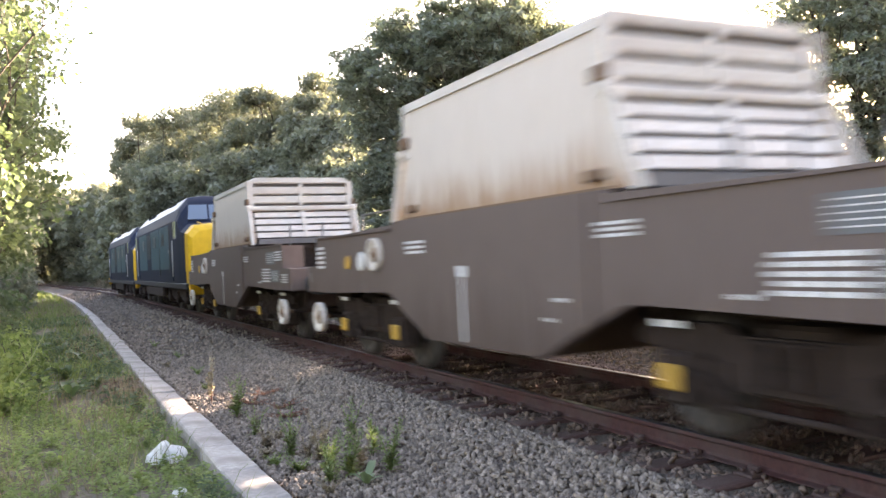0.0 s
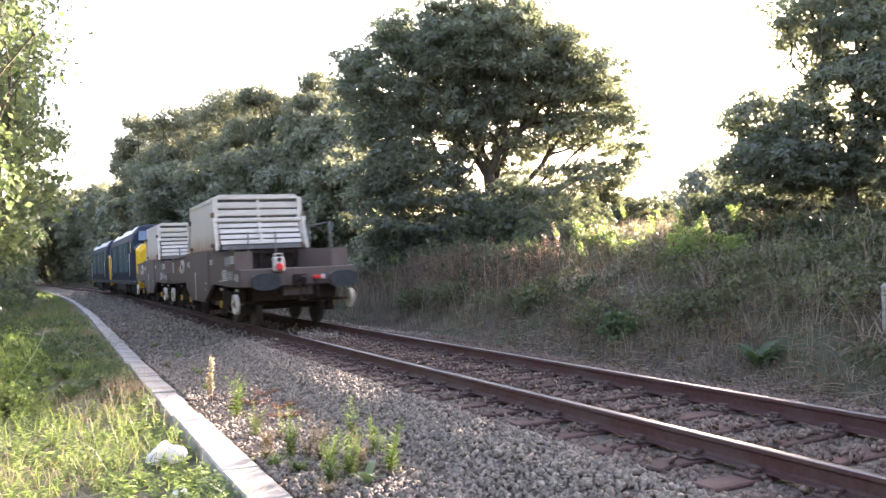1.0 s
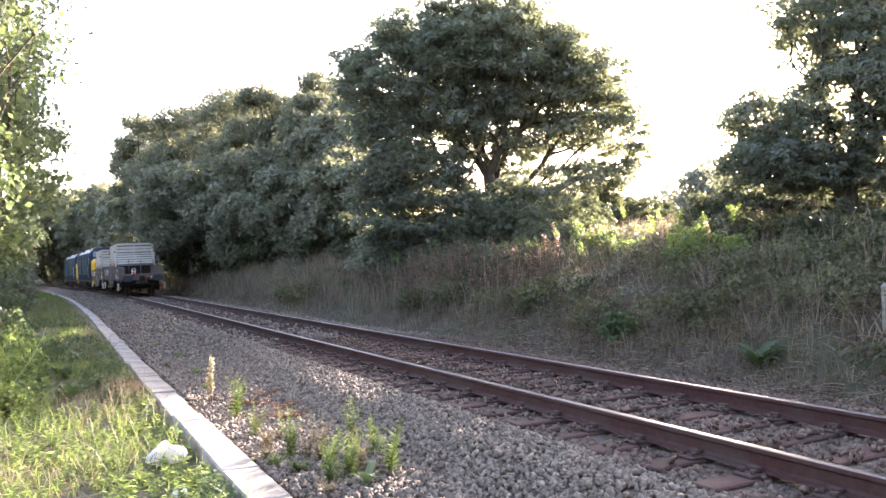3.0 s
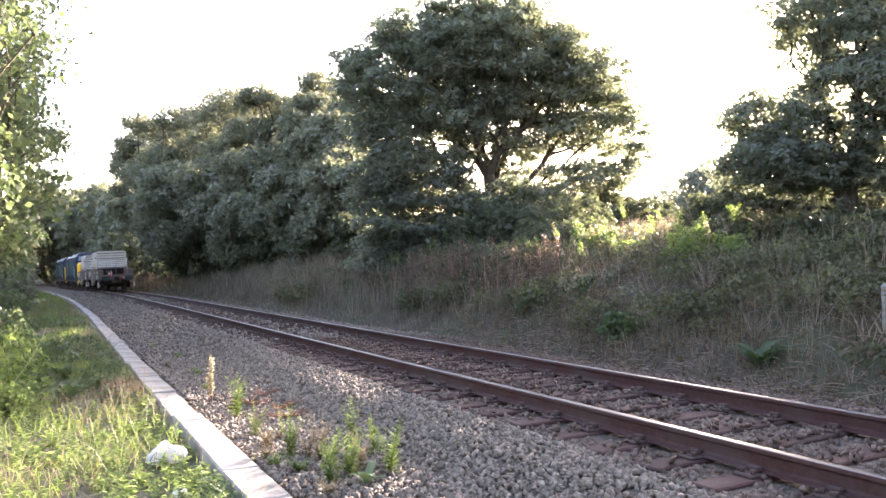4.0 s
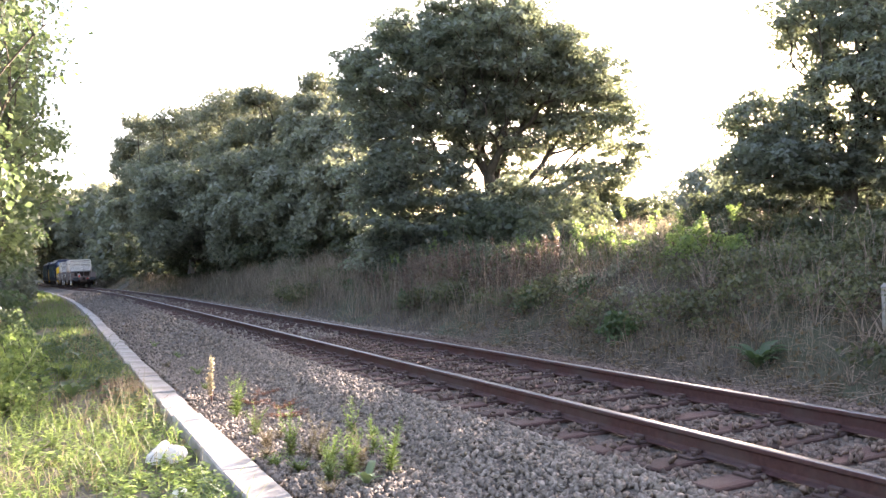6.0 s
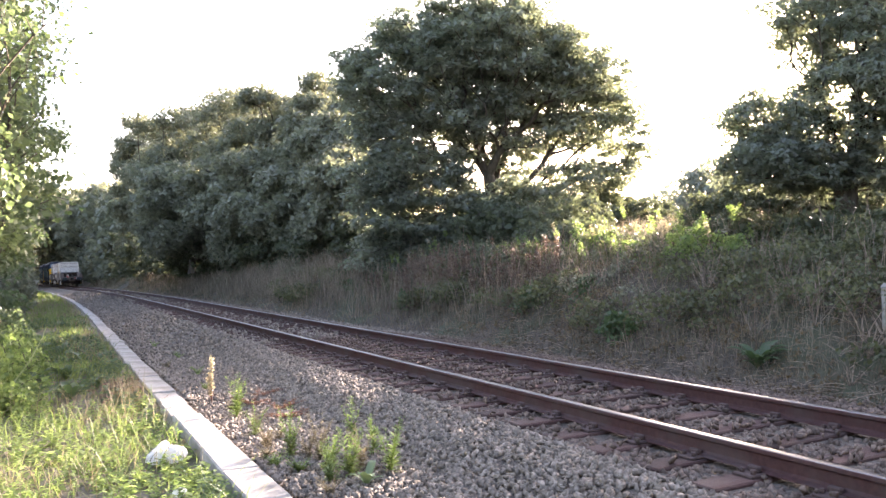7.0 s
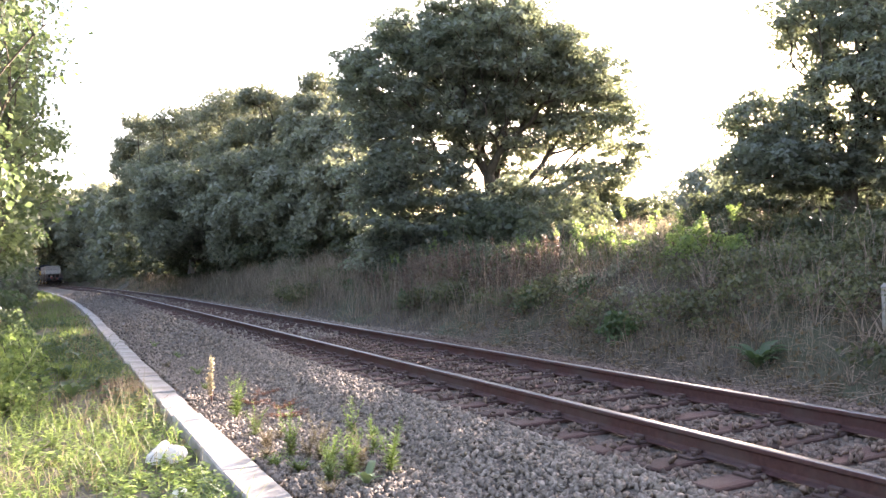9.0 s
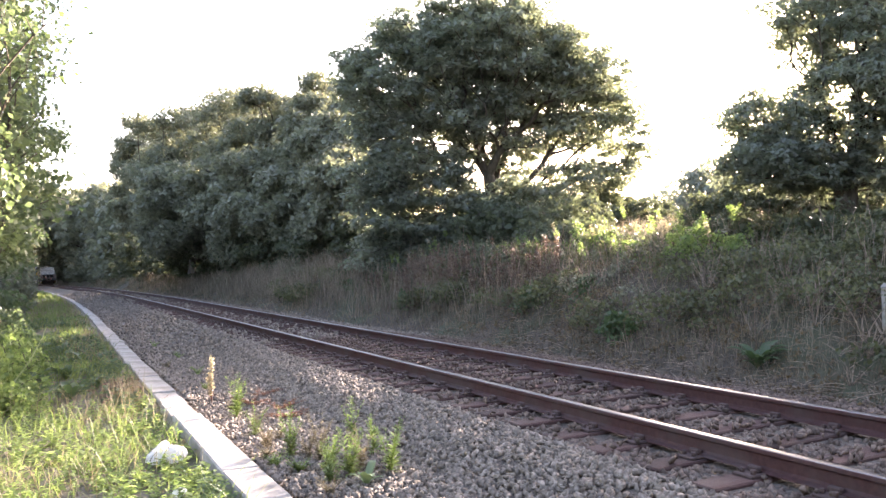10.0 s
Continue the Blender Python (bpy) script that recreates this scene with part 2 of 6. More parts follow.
# ---- ground ----
def hash_noise(x, y, seed=0):
    """Smooth value noise on arrays."""
    xi, yi = np.floor(x).astype(np.int64), np.floor(y).astype(np.int64)
    xf, yf = x - xi, y - yi
    xf, yf = xf * xf * (3 - 2 * xf), yf * yf * (3 - 2 * yf)

    def h(a, b):
        v = (a * 374761393 + b * 668265263 + seed * 982451653) & 0x7FFFFFFF
        v = ((v ^ (v >> 13)) * 1274126177) & 0x7FFFFFFF
        return ((v ^ (v >> 16)) & 0xFFFF) / 65535.0
    return (h(xi, yi) * (1 - xf) + h(xi + 1, yi) * xf) * (1 - yf) + (h(xi, yi + 1) * (1 - xf) + h(xi + 1, yi + 1) * xf) * yf


PROFILE_OFF = [-400, -40, -12, -7.5, -5.5, -4.4, -3.9, -3.4, -2.9, -2.3, -1.85, -1.5, 1.5, 1.85, 2.3, 2.7, 3.3, 4.2, 5.4, 6.6, 8.0, 11, 16, 40, 400]
PROFILE_Z = [-0.5, -0.5, -0.45, -0.55, -0.60, -0.57, -0.53, -0.50, -0.48, -0.40, -0.24, -0.20, -0.20, -0.24, -0.36, -0.30, 0.0, 0.55, 1.12, 1.5, 1.7, 1.8, 1.8, 1.8, 1.8]


def ground_z(s, off):
    z = np.interp(off, PROFILE_OFF, PROFILE_Z)
    rough = np.clip((np.abs(off) - 2.0) / 3.0, 0, 1)
    z = z + rough * ((hash_noise(s * 0.45, off * 0.45, 3) - 0.5) * 0.5 + (hash_noise(s * 1.4, off * 1.4, 4) - 0.5) * 0.22) * np.where(off < 0, 0.35, 1.0)
    return z


def spaced(rows):
    out = []
    for a, b, step in rows:
        out += list(np.arange(a, b - 1e-6, step))
    return np.array(out + [rows[-1][1]])


def build_ground():
    S = spaced([(-650, -50, 60), (-50, -8, 3), (-8, 30, 0.35), (30, 80, 1.0), (80, 250, 4), (250, 1150, 60)])
    O = spaced([(-400, -40, 60), (-40, -12, 4), (-12, -5, 0.5), (-5, -2, 0.2), (-2, 2, 0.25), (2, 9, 0.25), (9, 16, 1), (16, 40, 6), (40, 400, 60)])
    SS, OO = np.meshgrid(S, O, indexing="ij")
    X, Y, Z = tp(SS, OO, ground_z(SS, OO))
    V = np.stack([X, Y, Z], -1).reshape(-1, 3)
    n, m = SS.shape
    i, j = np.meshgrid(np.arange(n - 1), np.arange(m - 1), indexing="ij")
    a = (i * m + j).ravel()
    F = np.stack([a, a + m, a + m + 1, a + 1], -1)[:, ::-1]
    me = tri_mesh("ground", V, F, M_SOIL, smooth=True)
    me.materials.append(M_BED)
    me.materials.append(M_BANK)
    oc = (0.5 * (O[1:] + O[:-1]))[j.ravel()]
    me.polygons.foreach_set("material_index", np.where(oc < -3.5, 0, np.where(oc < 2.45, 1, 2)).astype(np.int32))
    return tagged(new("ground", me), "soil verge, grey ballast bed and earth bank of the cutting", "ground", kind="structure")


def build_rails():
    # flat-bottom section: (across, height) under the rail top
    half = [(0.0, 0.0), (0.024, -0.001), (0.034, -0.006), (0.036, -0.014), (0.036, -0.034), (0.012, -0.048), (0.009, -0.06), (0.009, -0.125), (0.02, -0.142), (0.069, -0.152), (0.07, -0.159)]
    sec = half + [(-u, v) for u, v in half[::-1] if u > 0]
    S = spaced([(-60, -6, 3), (-6, 60, 0.6), (60, 260, 2.0)])
    for side in (-1, 1):
        V, F, top = [], [], []
        k = len(sec)
        for s in S:
            for u, v in sec:
                V.append(tuple(float(q) for q in tp(s, side * 0.7525 + u, v)))
        for i in range(len(S) - 1):
            for j in range(k):
                j2 = (j + 1) % k
                F.append((i * k + j, (i + 1) * k + j, (i + 1) * k + j2, i * k + j2))
                top.append(1 if j in (0, 1, k - 2, k - 1) else 0)
        me = mesh_from("rail", V, F, None, slots=[M_RAIL, M_RAILTOP], index=top)
        tagged(new("rail", me), "rust-brown steel rail with a worn bright running top", "rail", "rails of the line", "structure")


def build_sleepers():
    bm = bmesh.new()
    box(bm, -1.3, 1.3, -0.125, 0.125, -0.30, -0.166, 0.012)
    for v in bm.verts:
        v.co.z += 0.008 * noise.noise(v.co * 3)
    base = part("sleeper", bm, M_SLEEPER)
    tagged(base, "weathered brown timber sleeper bedded in ballast", "sleeper", "sleepers under the rails")
    for side in (-1, 1):
        bm = bmesh.new()
        x = side * 0.7525
        box(bm, x - 0.19, x + 0.19, -0.09, 0.09, -0.168, -0.145, 0.006)
        for q in (-1, 1):
            box(bm, x + q * 0.075 - 0.022, x + q * 0.075 + 0.022, -0.05, 0.05, -0.147, -0.105, 0.008)
            rod(bm, (x + q * 0.14, 0.05, -0.15), (x + q * 0.14, 0.05, -0.115), 0.018, 6)
            rod(bm, (x + q * 0.14, -0.05, -0.15), (x + q * 0.14, -0.05, -0.115), 0.018, 6)
        part("chair", bm, M_CHAIR, base, "rusted iron rail chair with bolts")
    rng = random.Random(5)
    s0 = 3.876 - 34 * 0.621
    for i in range(235):
        s = s0 + i * 0.621
        m = track_pose(s, rng.uniform(-0.02, 0.02), rng.uniform(-0.012, 0.004), rng.uniform(-0.8, 0.8))
        if i == 0:
            base.matrix_basis = m
        else:
            copy_thing(base, m)


def build_kerb():
    kerb = tagged(new("kerb"), "low kerb of pale weathered concrete slabs along the verge", "kerb", kind="structure")
    rng = random.Random(8)
    meshes = []
    for k in range(4):
        bm = bmesh.new()
        box(bm, -0.165, 0.165, -0.522, 0.522, -0.24, 0.0, 0.014)
        for v in bm.verts:
            v.co += Vector((rng.uniform(-1, 1), rng.uniform(-1, 1), rng.uniform(-1, 1))) * 0.004
        me = bpy.data.meshes.new("slab")
        bm.to_mesh(me)
        bm.free()
        me.materials.append(M_KERB)
        meshes.append(me)
    s = 3.21 - 20 * 1.07
    while s < 125:
        ob = new("slab", meshes[rng.randrange(4)])
        ob.parent = kerb
        off = KERB_OFF + 0.1 * min(1.0, max(0.0, (s - 8) / 20))
        ob.matrix_basis = track_pose(s + 0.535, off + rng.uniform(-0.012, 0.012), KERB_Z + rng.uniform(-0.012, 0.012), rng.uniform(-0.5, 0.5), cant=rng.uniform(-0.012, 0.012))
        s += 1.07


def stones(name, n, s0, s1, o0, o1, size, seed, label, power=1.0, material=None):
    """Angular ballast stones lying on the bed, clear of rails and mostly of sleepers."""
    rng = np.random.default_rng(seed)
    s = s0 + (s1 - s0) * rng.random(n) ** power
    o = rng.uniform(o0, o1, n)
    phase = ((s - 3.876) / 0.621 + 0.5) % 1.0 - 0.5
    on_sleeper = (np.abs(phase) * 0.621 < 0.135) & (np.abs(o) < 1.27)
    on_rail = np.abs(np.abs(o) - 0.7525) < 0.10
    keep = ~(on_rail | (on_sleeper & (rng.random(n) < np.where(np.abs(o) > 0.85, 0.86, 0.62))))
    s, o = s[keep], o[keep]
    n = len(s)
    base = np.array([[x, y, z] for z in (-1, 1) for y in (-1, 1) for x in (-1, 1)], float)
    V = base[None] * np.array([0.85, 0.52, 0.30]) + rng.uniform(-0.27, 0.27, (n, 8, 3))
    r = size * rng.uniform(0.5, 1.25, n) * 0.64
    q = rng.normal(size=(n, 4))
    q /= np.linalg.norm(q, axis=1)[:, None]
    w, x, y, z = q.T
    R = np.stack([1 - 2 * (y * y + z * z), 2 * (x * y - z * w), 2 * (x * z + y * w), 2 * (x * y + z * w), 1 - 2 * (x * x + z * z), 2 * (y * z - x * w), 2 * (x * z - y * w), 2 * (y * z + x * w), 1 - 2 * (x * x + y * y)], -1).reshape(n, 3, 3)
    r[on_sleeper[keep]] *= 0.85
    V = np.einsum("nij,nkj->nki", R, V) * r[:, None, None]
    lift = np.where((np.abs(phase[keep]) * 0.621 < 0.135) & (np.abs(o) < 1.27), 0.045, np.where(np.abs(o) < 1.35, -0.012, 0.006))
    X, Y, Z = tp(s, o, ground_z(s, o) + lift + rng.uniform(-0.004, 0.014, n))
    V += np.stack([X, Y, Z], -1)[:, None, :]
    Q = np.array([(0, 2, 3, 1), (4, 5, 7, 6), (0, 1, 5, 4), (2, 6, 7, 3), (0, 4, 6, 2), (1, 3, 7, 5)])
    F = (np.arange(n)[:, None, None] * 8 + Q[None]).reshape(-1, 4)
    return tagged(new(name, tri_mesh(name, V.reshape(-1, 3), F, material or M_STONE)), label, "ballast", kind="stuff")


KERB_OFF, KERB_Z = -3.68, -0.45
build_ground()
build_rails()
build_sleepers()
build_kerb()
stones("ballast", 24000, -2.5, 13, -3.45, -1.3, 0.056, 1, "grey crushed stone ballast between kerb and rails")
stones("ballast", 21000, -2.5, 13, -1.3, 2.6, 0.057, 3, "soiled brownish ballast between and beyond the rails", material=M_STONE2)
stones("ballast", 6000, -16, -2.5, -3.45, 2.6, 0.075, 6, "grey crushed stone ballast back along the line")
stones("ballast", 8000, 13, 45, -3.45, 2.6, 0.092, 2, "grey crushed stone ballast further along the line", 1.7)
stones("ballast", 2600, 45, 85, -3.45, 2.6, 0.15, 4, "grey crushed stone ballast far along the line", 1.5)

# ---- trees and plants ----
def leaf_cloud(C, rad, n, size, rng, flat=0.7, droop=0.3, out=0.9, level=0.25, one=False):
    """n leaves about each clump centre C (k,3) with radius rad (k,): folded rhombs, or single triangles for far trees. level turns them face up."""
    k = len(C)
    cc = np.repeat(C, n, 0)
    rr = np.repeat(rad, n)
    d = rng.normal(size=(k * n, 3))
    d /= np.linalg.norm(d, axis=1)[:, None] + 1e-9
    d *= (rng.random(k * n) ** 0.45 * rr)[:, None]
    d[:, 2] *= flat
    d[:, 2] -= droop * 0.5 * (d[:, 0] ** 2 + d[:, 1] ** 2) / (rr + 1e-9)
    p = cc + d
    face = d / (rr[:, None] + 1e-9) * out + rng.normal(size=p.shape) * 0.45
    face[:, 2] += level
    ax = np.cross(face, rng.normal(size=p.shape))
    ax /= np.linalg.norm(ax, axis=1)[:, None] + 1e-9
    ax[:, 2] -= droop * 0.6
    ax /= np.linalg.norm(ax, axis=1)[:, None] + 1e-9
    sd = np.cross(ax, face)
    sd /= np.linalg.norm(sd, axis=1)[:, None] + 1e-9
    up = np.cross(sd, ax)
    L = (size * rng.uniform(0.6, 1.35, len(p)))[:, None]
    if one:
        V = np.stack([p - sd * L * 0.42, p + ax * L * 1.15, p + sd * L * 0.42], 1).reshape(-1, 3)
        return V, np.arange(len(V)).reshape(-1, 3)
    V = np.stack([p, p + ax * L * 0.5 + sd * L * 0.36 + up * L * 0.1, p + ax * L, p + ax * L * 0.5 - sd * L * 0.36 + up * L * 0.1], 1).reshape(-1, 3)
    F = np.arange(len(V)).reshape(-1, 4)
    return V, F


def branch_mesh(name, paths, material):
    """Tapered tubes: paths of (points (k,3), radii (k,), sides)."""
    V, F = [], []
    for pts, rad, n in paths:
        pts = np.asarray(pts, float)
        base = len(V)
        tan = np.gradient(pts, axis=0)
        tan /= np.linalg.norm(tan, axis=1)[:, None] + 1e-9
        ref = np.array([0.31, 0.77, 0.12])
        for p, t, r in zip(pts, tan, rad):
            a = np.cross(t, ref)
            a /= np.linalg.norm(a) + 1e-9
            b = np.cross(t, a)
            for i in range(n):
                w = 2 * math.pi * i / n
                V.append(p + (a * math.cos(w) + b * math.sin(w)) * r)
        for j in range(len(pts) - 1):
            for i in range(n):
                F.append((base + j * n + i, base + j * n + (i + 1) % n, base + (j + 1) * n + (i + 1) % n, base + (j + 1) * n + i))
    return tri_mesh(name, np.array(V), np.array(F), material, smooth=True)


def tree(name, base, lobes, seed, leaf, material, clumps=320, per=90, crad=0.75, trunk_r=0.28, fork=0.3, label="", category="tree", lean=(0, 0), bark=None, group="", gap=0.0, flat=0.7, fill=0, fsize=0.3, airy=0.0, prune=0.0, level=0.25, one=False, shell=0.62, guide=False, out=0.9, inner=0.86):
    """A tree: lobes are (dx, dy, z, rx, ry, rz) ellipsoids about the base; leaf sprays sit mostly near their shells; limbs grow to the lobes and on to the sprays."""
    rng = np.random.default_rng(seed)
    base = np.array(base, float)
    LB = np.array(lobes, float)
    vol = LB[:, 3] * LB[:, 4] * LB[:, 5]
    share = vol ** 0.75 / (vol ** 0.75).sum()
    pick = rng.choice(len(LB), clumps * 3, p=share)
    d = rng.normal(size=(len(pick), 3))
    d /= np.linalg.norm(d, axis=1)[:, None]
    r = 1 - shell * rng.random(len(pick)) ** 1.6
    pts = LB[pick, :3] + d * r[:, None] * LB[pick, 3:]
    keep = hash_noise(pts[:, 0] * 0.55 + 31 + seed, pts[:, 1] * 0.55 + pts[:, 2] * 0.6, seed) > gap + airy * np.clip((pts[:, 2] - 2.2) / 1.5, 0, 1)
    pts = pts[keep][:clumps]
    pts = base + pts
    top = base + np.array([lean[0], lean[1], 0]) + np.array([0, 0, LB[:, 2].mean() * fork + 0.0])
    nodes = [base + (top - base) * q for q in np.linspace(0, 1, 6)]
    parent = [-1, 0, 1, 2, 3, 4]
    NP = np.array(nodes)
    way = np.zeros(6)      # length of limb from the fork to each node
    goals = []
    if guide:
        mid = base + LB[:, :3] - np.array([0, 0, 0.3]) * LB[:, 5:6]
        goals = list(mid[np.argsort(np.linalg.norm(mid - top, axis=1))])
    goals += list(pts[np.argsort(np.linalg.norm(pts - top, axis=1))])
    for c in goals:
        dist = np.linalg.norm(NP - c, axis=1) + np.where(np.arange(len(NP)) < 3, 6.0, 0.0) + 0.25 * np.maximum(NP[:, 2] - c[2], 0) + (0.62 if guide else 0.0) * way
        j = int(np.argmin(dist))
        a = NP[j]
        span = np.linalg.norm(c - a)
        steps = max(2, int(span / 0.8) + 1)
        prev = j
        newn = []
        sag = rng.normal(size=3) * (0.05 if guide else 0.12) * span
        lift = (0.05 if guide else 0.12) * span
        for q in range(1, steps + 1):
            f = q / steps
            newn.append(a + (c - a) * f + sag * math.sin(math.pi * f) + np.array([0, 0, lift * math.sin(math.pi * f)]))
            parent.append(prev)
            prev = len(NP) + len(newn) - 1
        NP = np.vstack([NP, newn])
        way = np.append(way, way[j] + span * np.arange(1, steps + 1) / steps)
    n = len(NP)
    load = np.zeros(n)
    kids = [[] for _ in range(n)]
    for i, q in enumerate(parent):
        if q >= 0:
            kids[q].append(i)
    for i in range(n - 1, -1, -1):
        load[i] = max(1.0, sum(load[k] for k in kids[i])) if kids[i] else 1.0
    radii = trunk_r * (load / load[0]) ** 0.45
    paths = []
    start = [(0, None)]
    while start:
        i, par = start.pop()
        pts_, rad_ = ([NP[par]], [min(radii[par], radii[i] * 1.3)]) if par is not None else ([], [])
        while True:
            pts_.append(NP[i])
            rad_.append(radii[i])
            if not kids[i]:
                break
            main = max(kids[i], key=lambda q: load[q])
            start += [(q, i) for q in kids[i] if q != main]
            i = main
        if len(pts_) >= 2 and max(rad_) > prune:
            rad_[-1] *= 0.4
            if par is None:
                rad_[0] *= 1.35
            paths.append((pts_, np.maximum(rad_, 0.008), 8 if rad_[0] > 0.1 else 5 if rad_[0] > 0.05 else 3))
    thing = tagged(new(name), label, category, group)
    thing.location = base
    t = new("trunk", branch_mesh("trunk", [([q - base for q in p], r_, k) for p, r_, k in paths], bark or M_BARK))
    t.parent = thing
    cr = crad * rng.uniform(0.65, 1.3, len(pts))
    V, F = leaf_cloud(pts - base, cr, per, leaf, rng, flat, level=level, one=one, out=out)
    if fill:
        # leaves of the shaded inside, with the same gaps as the sprays
        pick = rng.choice(len(LB), fill, p=share)
        d = rng.normal(size=(fill, 3))
        d /= np.linalg.norm(d, axis=1)[:, None]
        pf = LB[pick, :3] + d * (inner * rng.random(fill) ** 0.4)[:, None] * LB[pick, 3:]
        pf = pf[hash_noise(pf[:, 0] * 0.55 + 31 + seed, pf[:, 1] * 0.55 + pf[:, 2] * 0.6, seed) > gap + 0.03 + airy * np.clip((pf[:, 2] - 2.2) / 1.5, 0, 1)]
        V2, F2 = leaf_cloud(pf, np.full(len(pf), 0.1), 1, fsize, rng, level=level, one=one)
        V, F = np.vstack([V, V2]), np.vstack([F, F2 + len(V)])
    c = new("crown", tri_mesh("crown", V, F, material))
    c.parent = thing
    return thing


def crown_lobes(h, w, n, seed, low=0.2):
    """Uneven masses of foliage about a trunk of height h: n on the shell of the crown, one in its heart."""
    rng = np.random.default_rng(seed)
    out = [(0, 0, h * 0.52, w * 0.62, w * 0.62, h * 0.30)]
    for i in range(n):
        a = 2.4 * i + rng.uniform(-0.4, 0.4)
        q = (i + 0.5) / n
        z = h * (low + (0.86 - low) * q)
        reach = w * 0.78 * math.sqrt(max(0.05, 1 - ((q - 0.4) / 0.72) ** 2)) * rng.uniform(0.75, 1.15)
        r = w * rng.uniform(0.30, 0.46)
        out.append((math.cos(a) * reach, math.sin(a) * reach, z + rng.uniform(-0.04, 0.08) * h, r * 1.15, r * 1.15, r * rng.uniform(0.55, 0.8)))
    return out


def ray_ground(px, rng_m):
    """Place on the ground rng_m metres off in the direction of a column of the picture."""
    a = math.atan((px - 784.0) / 1488.0)
    return rng_m * math.sin(a), rng_m * math.cos(a)


def spot(px, r, z):
    x, y = ray_ground(px, r)
    return (x, y, z)


# the field oak on the bank: limb ends (across, height, half width, half height) from the foot of its trunk
OAK_TOP = [(0.2, 9.2, 1.6, 0.75), (-1.3, 8.8, 1.4, 0.8), (1.5, 8.7, 1.3, 0.8), (-3.1, 8.5, 1.3, 0.75), (2.4, 7.9, 1.3, 0.75), (-0.2, 8.0, 2.0, 0.9), (-2.3, 7.5, 1.5, 0.85), (-4.3, 7.2, 1.1, 0.85), (3.4, 7.3, 1.3, 0.75), (1.1, 7.2, 1.7, 0.8), (-4.8, 6.3, 0.9, 0.65), (-3.1, 6.4, 1.3, 0.65), (4.5, 6.4, 1.1, 0.75), (3.1, 6.5, 1.3, 0.6), (-0.9, 6.7, 1.3, 0.6)]
OAK_SIDE = [(-3.9, 5.3, 1.2, 0.85), (5.1, 5.3, 0.9, 0.95), (5.4, 4.1, 0.85, 0.85), (-4.2, 4.1, 1.1, 0.95), (4.8, 3.1, 1.0, 0.5), (3.5, 3.4, 0.8, 0.4), (-4.3, 2.9, 1.0, 0.95), (-3.1, 2.6, 1.3, 0.85), (-2.7, 3.9, 1.2, 0.7), (-1.4, 3.2, 1.1, 0.55), (-1.0, 2.4, 1.0, 0.5), (-2.2, 5.3, 0.8, 0.4), (0.2, 5.9, 1.0, 0.45), (2.3, 5.7, 0.9, 0.4), (4.3, 4.6, 0.8, 0.5), (-3.3, 3.2, 1.1, 0.7)]
OAK_LOW = [(0.2, 1.9, 1.8, 0.55), (2.1, 2.2, 1.3, 0.4), (-3.5, 1.4, 1.5, 0.85), (-1.9, 1.5, 1.3, 0.65), (-0.2, 1.0, 1.7, 0.6), (1.7, 1.3, 1.3, 0.55), (-4.3, 0.6, 1.1, 0.6), (-2.7, 0.5, 1.3, 0.55), (3.0, 0.9, 1.3, 0.5), (1.2, 0.4, 1.4, 0.5)]


def oak_lobes():
    rng = random.Random(4)
    out = []
    for k, rows in enumerate((OAK_TOP, OAK_SIDE, OAK_LOW)):
        for dx, z, rx, rz in rows:
            deep = 3.4 * math.sqrt(max(0.06, 1 - (dx / 6.2) ** 2 - max(0.0, (z - 5.0) / 5.4) ** 2))
            for dy in ((-deep * 0.75, deep * 0.1, deep * 0.85) if k == 0 else (-deep * 0.6, deep * 0.7)):
                out.append((dx + rng.uniform(-0.25, 0.25), dy, z + rng.uniform(-0.15, 0.15), rx, max(0.9, rx * 0.9), rz))
    # thin sprays along the bare limbs inside
    for i in range(100):
        q = rng.uniform(0.3, 0.75)
        across = rng.uniform(-3.4, 0.2) if i % 5 < 3 else rng.uniform(0.2, 4.3)
        out.append((across, rng.uniform(-2.8, 2.8), rng.uniform(2.2, 6.2), q, q, q * 0.5))
    for i in range(40):
        q = rng.uniform(0.35, 0.7)
        out.append((rng.uniform(-1.2, 3.6), rng.uniform(-2.8, 2.8), rng.uniform(4.4, 6.4), q, q, q * 0.5))
    return [(x * 0.94 if x > 0 else x, y, z, a, b, c) for x, y, z, a, b, c in out]


tree("oak_tree", spot(862, 31, 1.35), oak_lobes(), 11, 0.135, M_OAK, clumps=3500, per=52, one=True, flat=0.45, crad=0.46, trunk_r=0.34, fork=0.5, lean=(0.25, 0), shell=0.8, level=0.75, out=0.5, guide=True, label="spreading oak tree with dark summer foliage on the bank", gap=0.06)
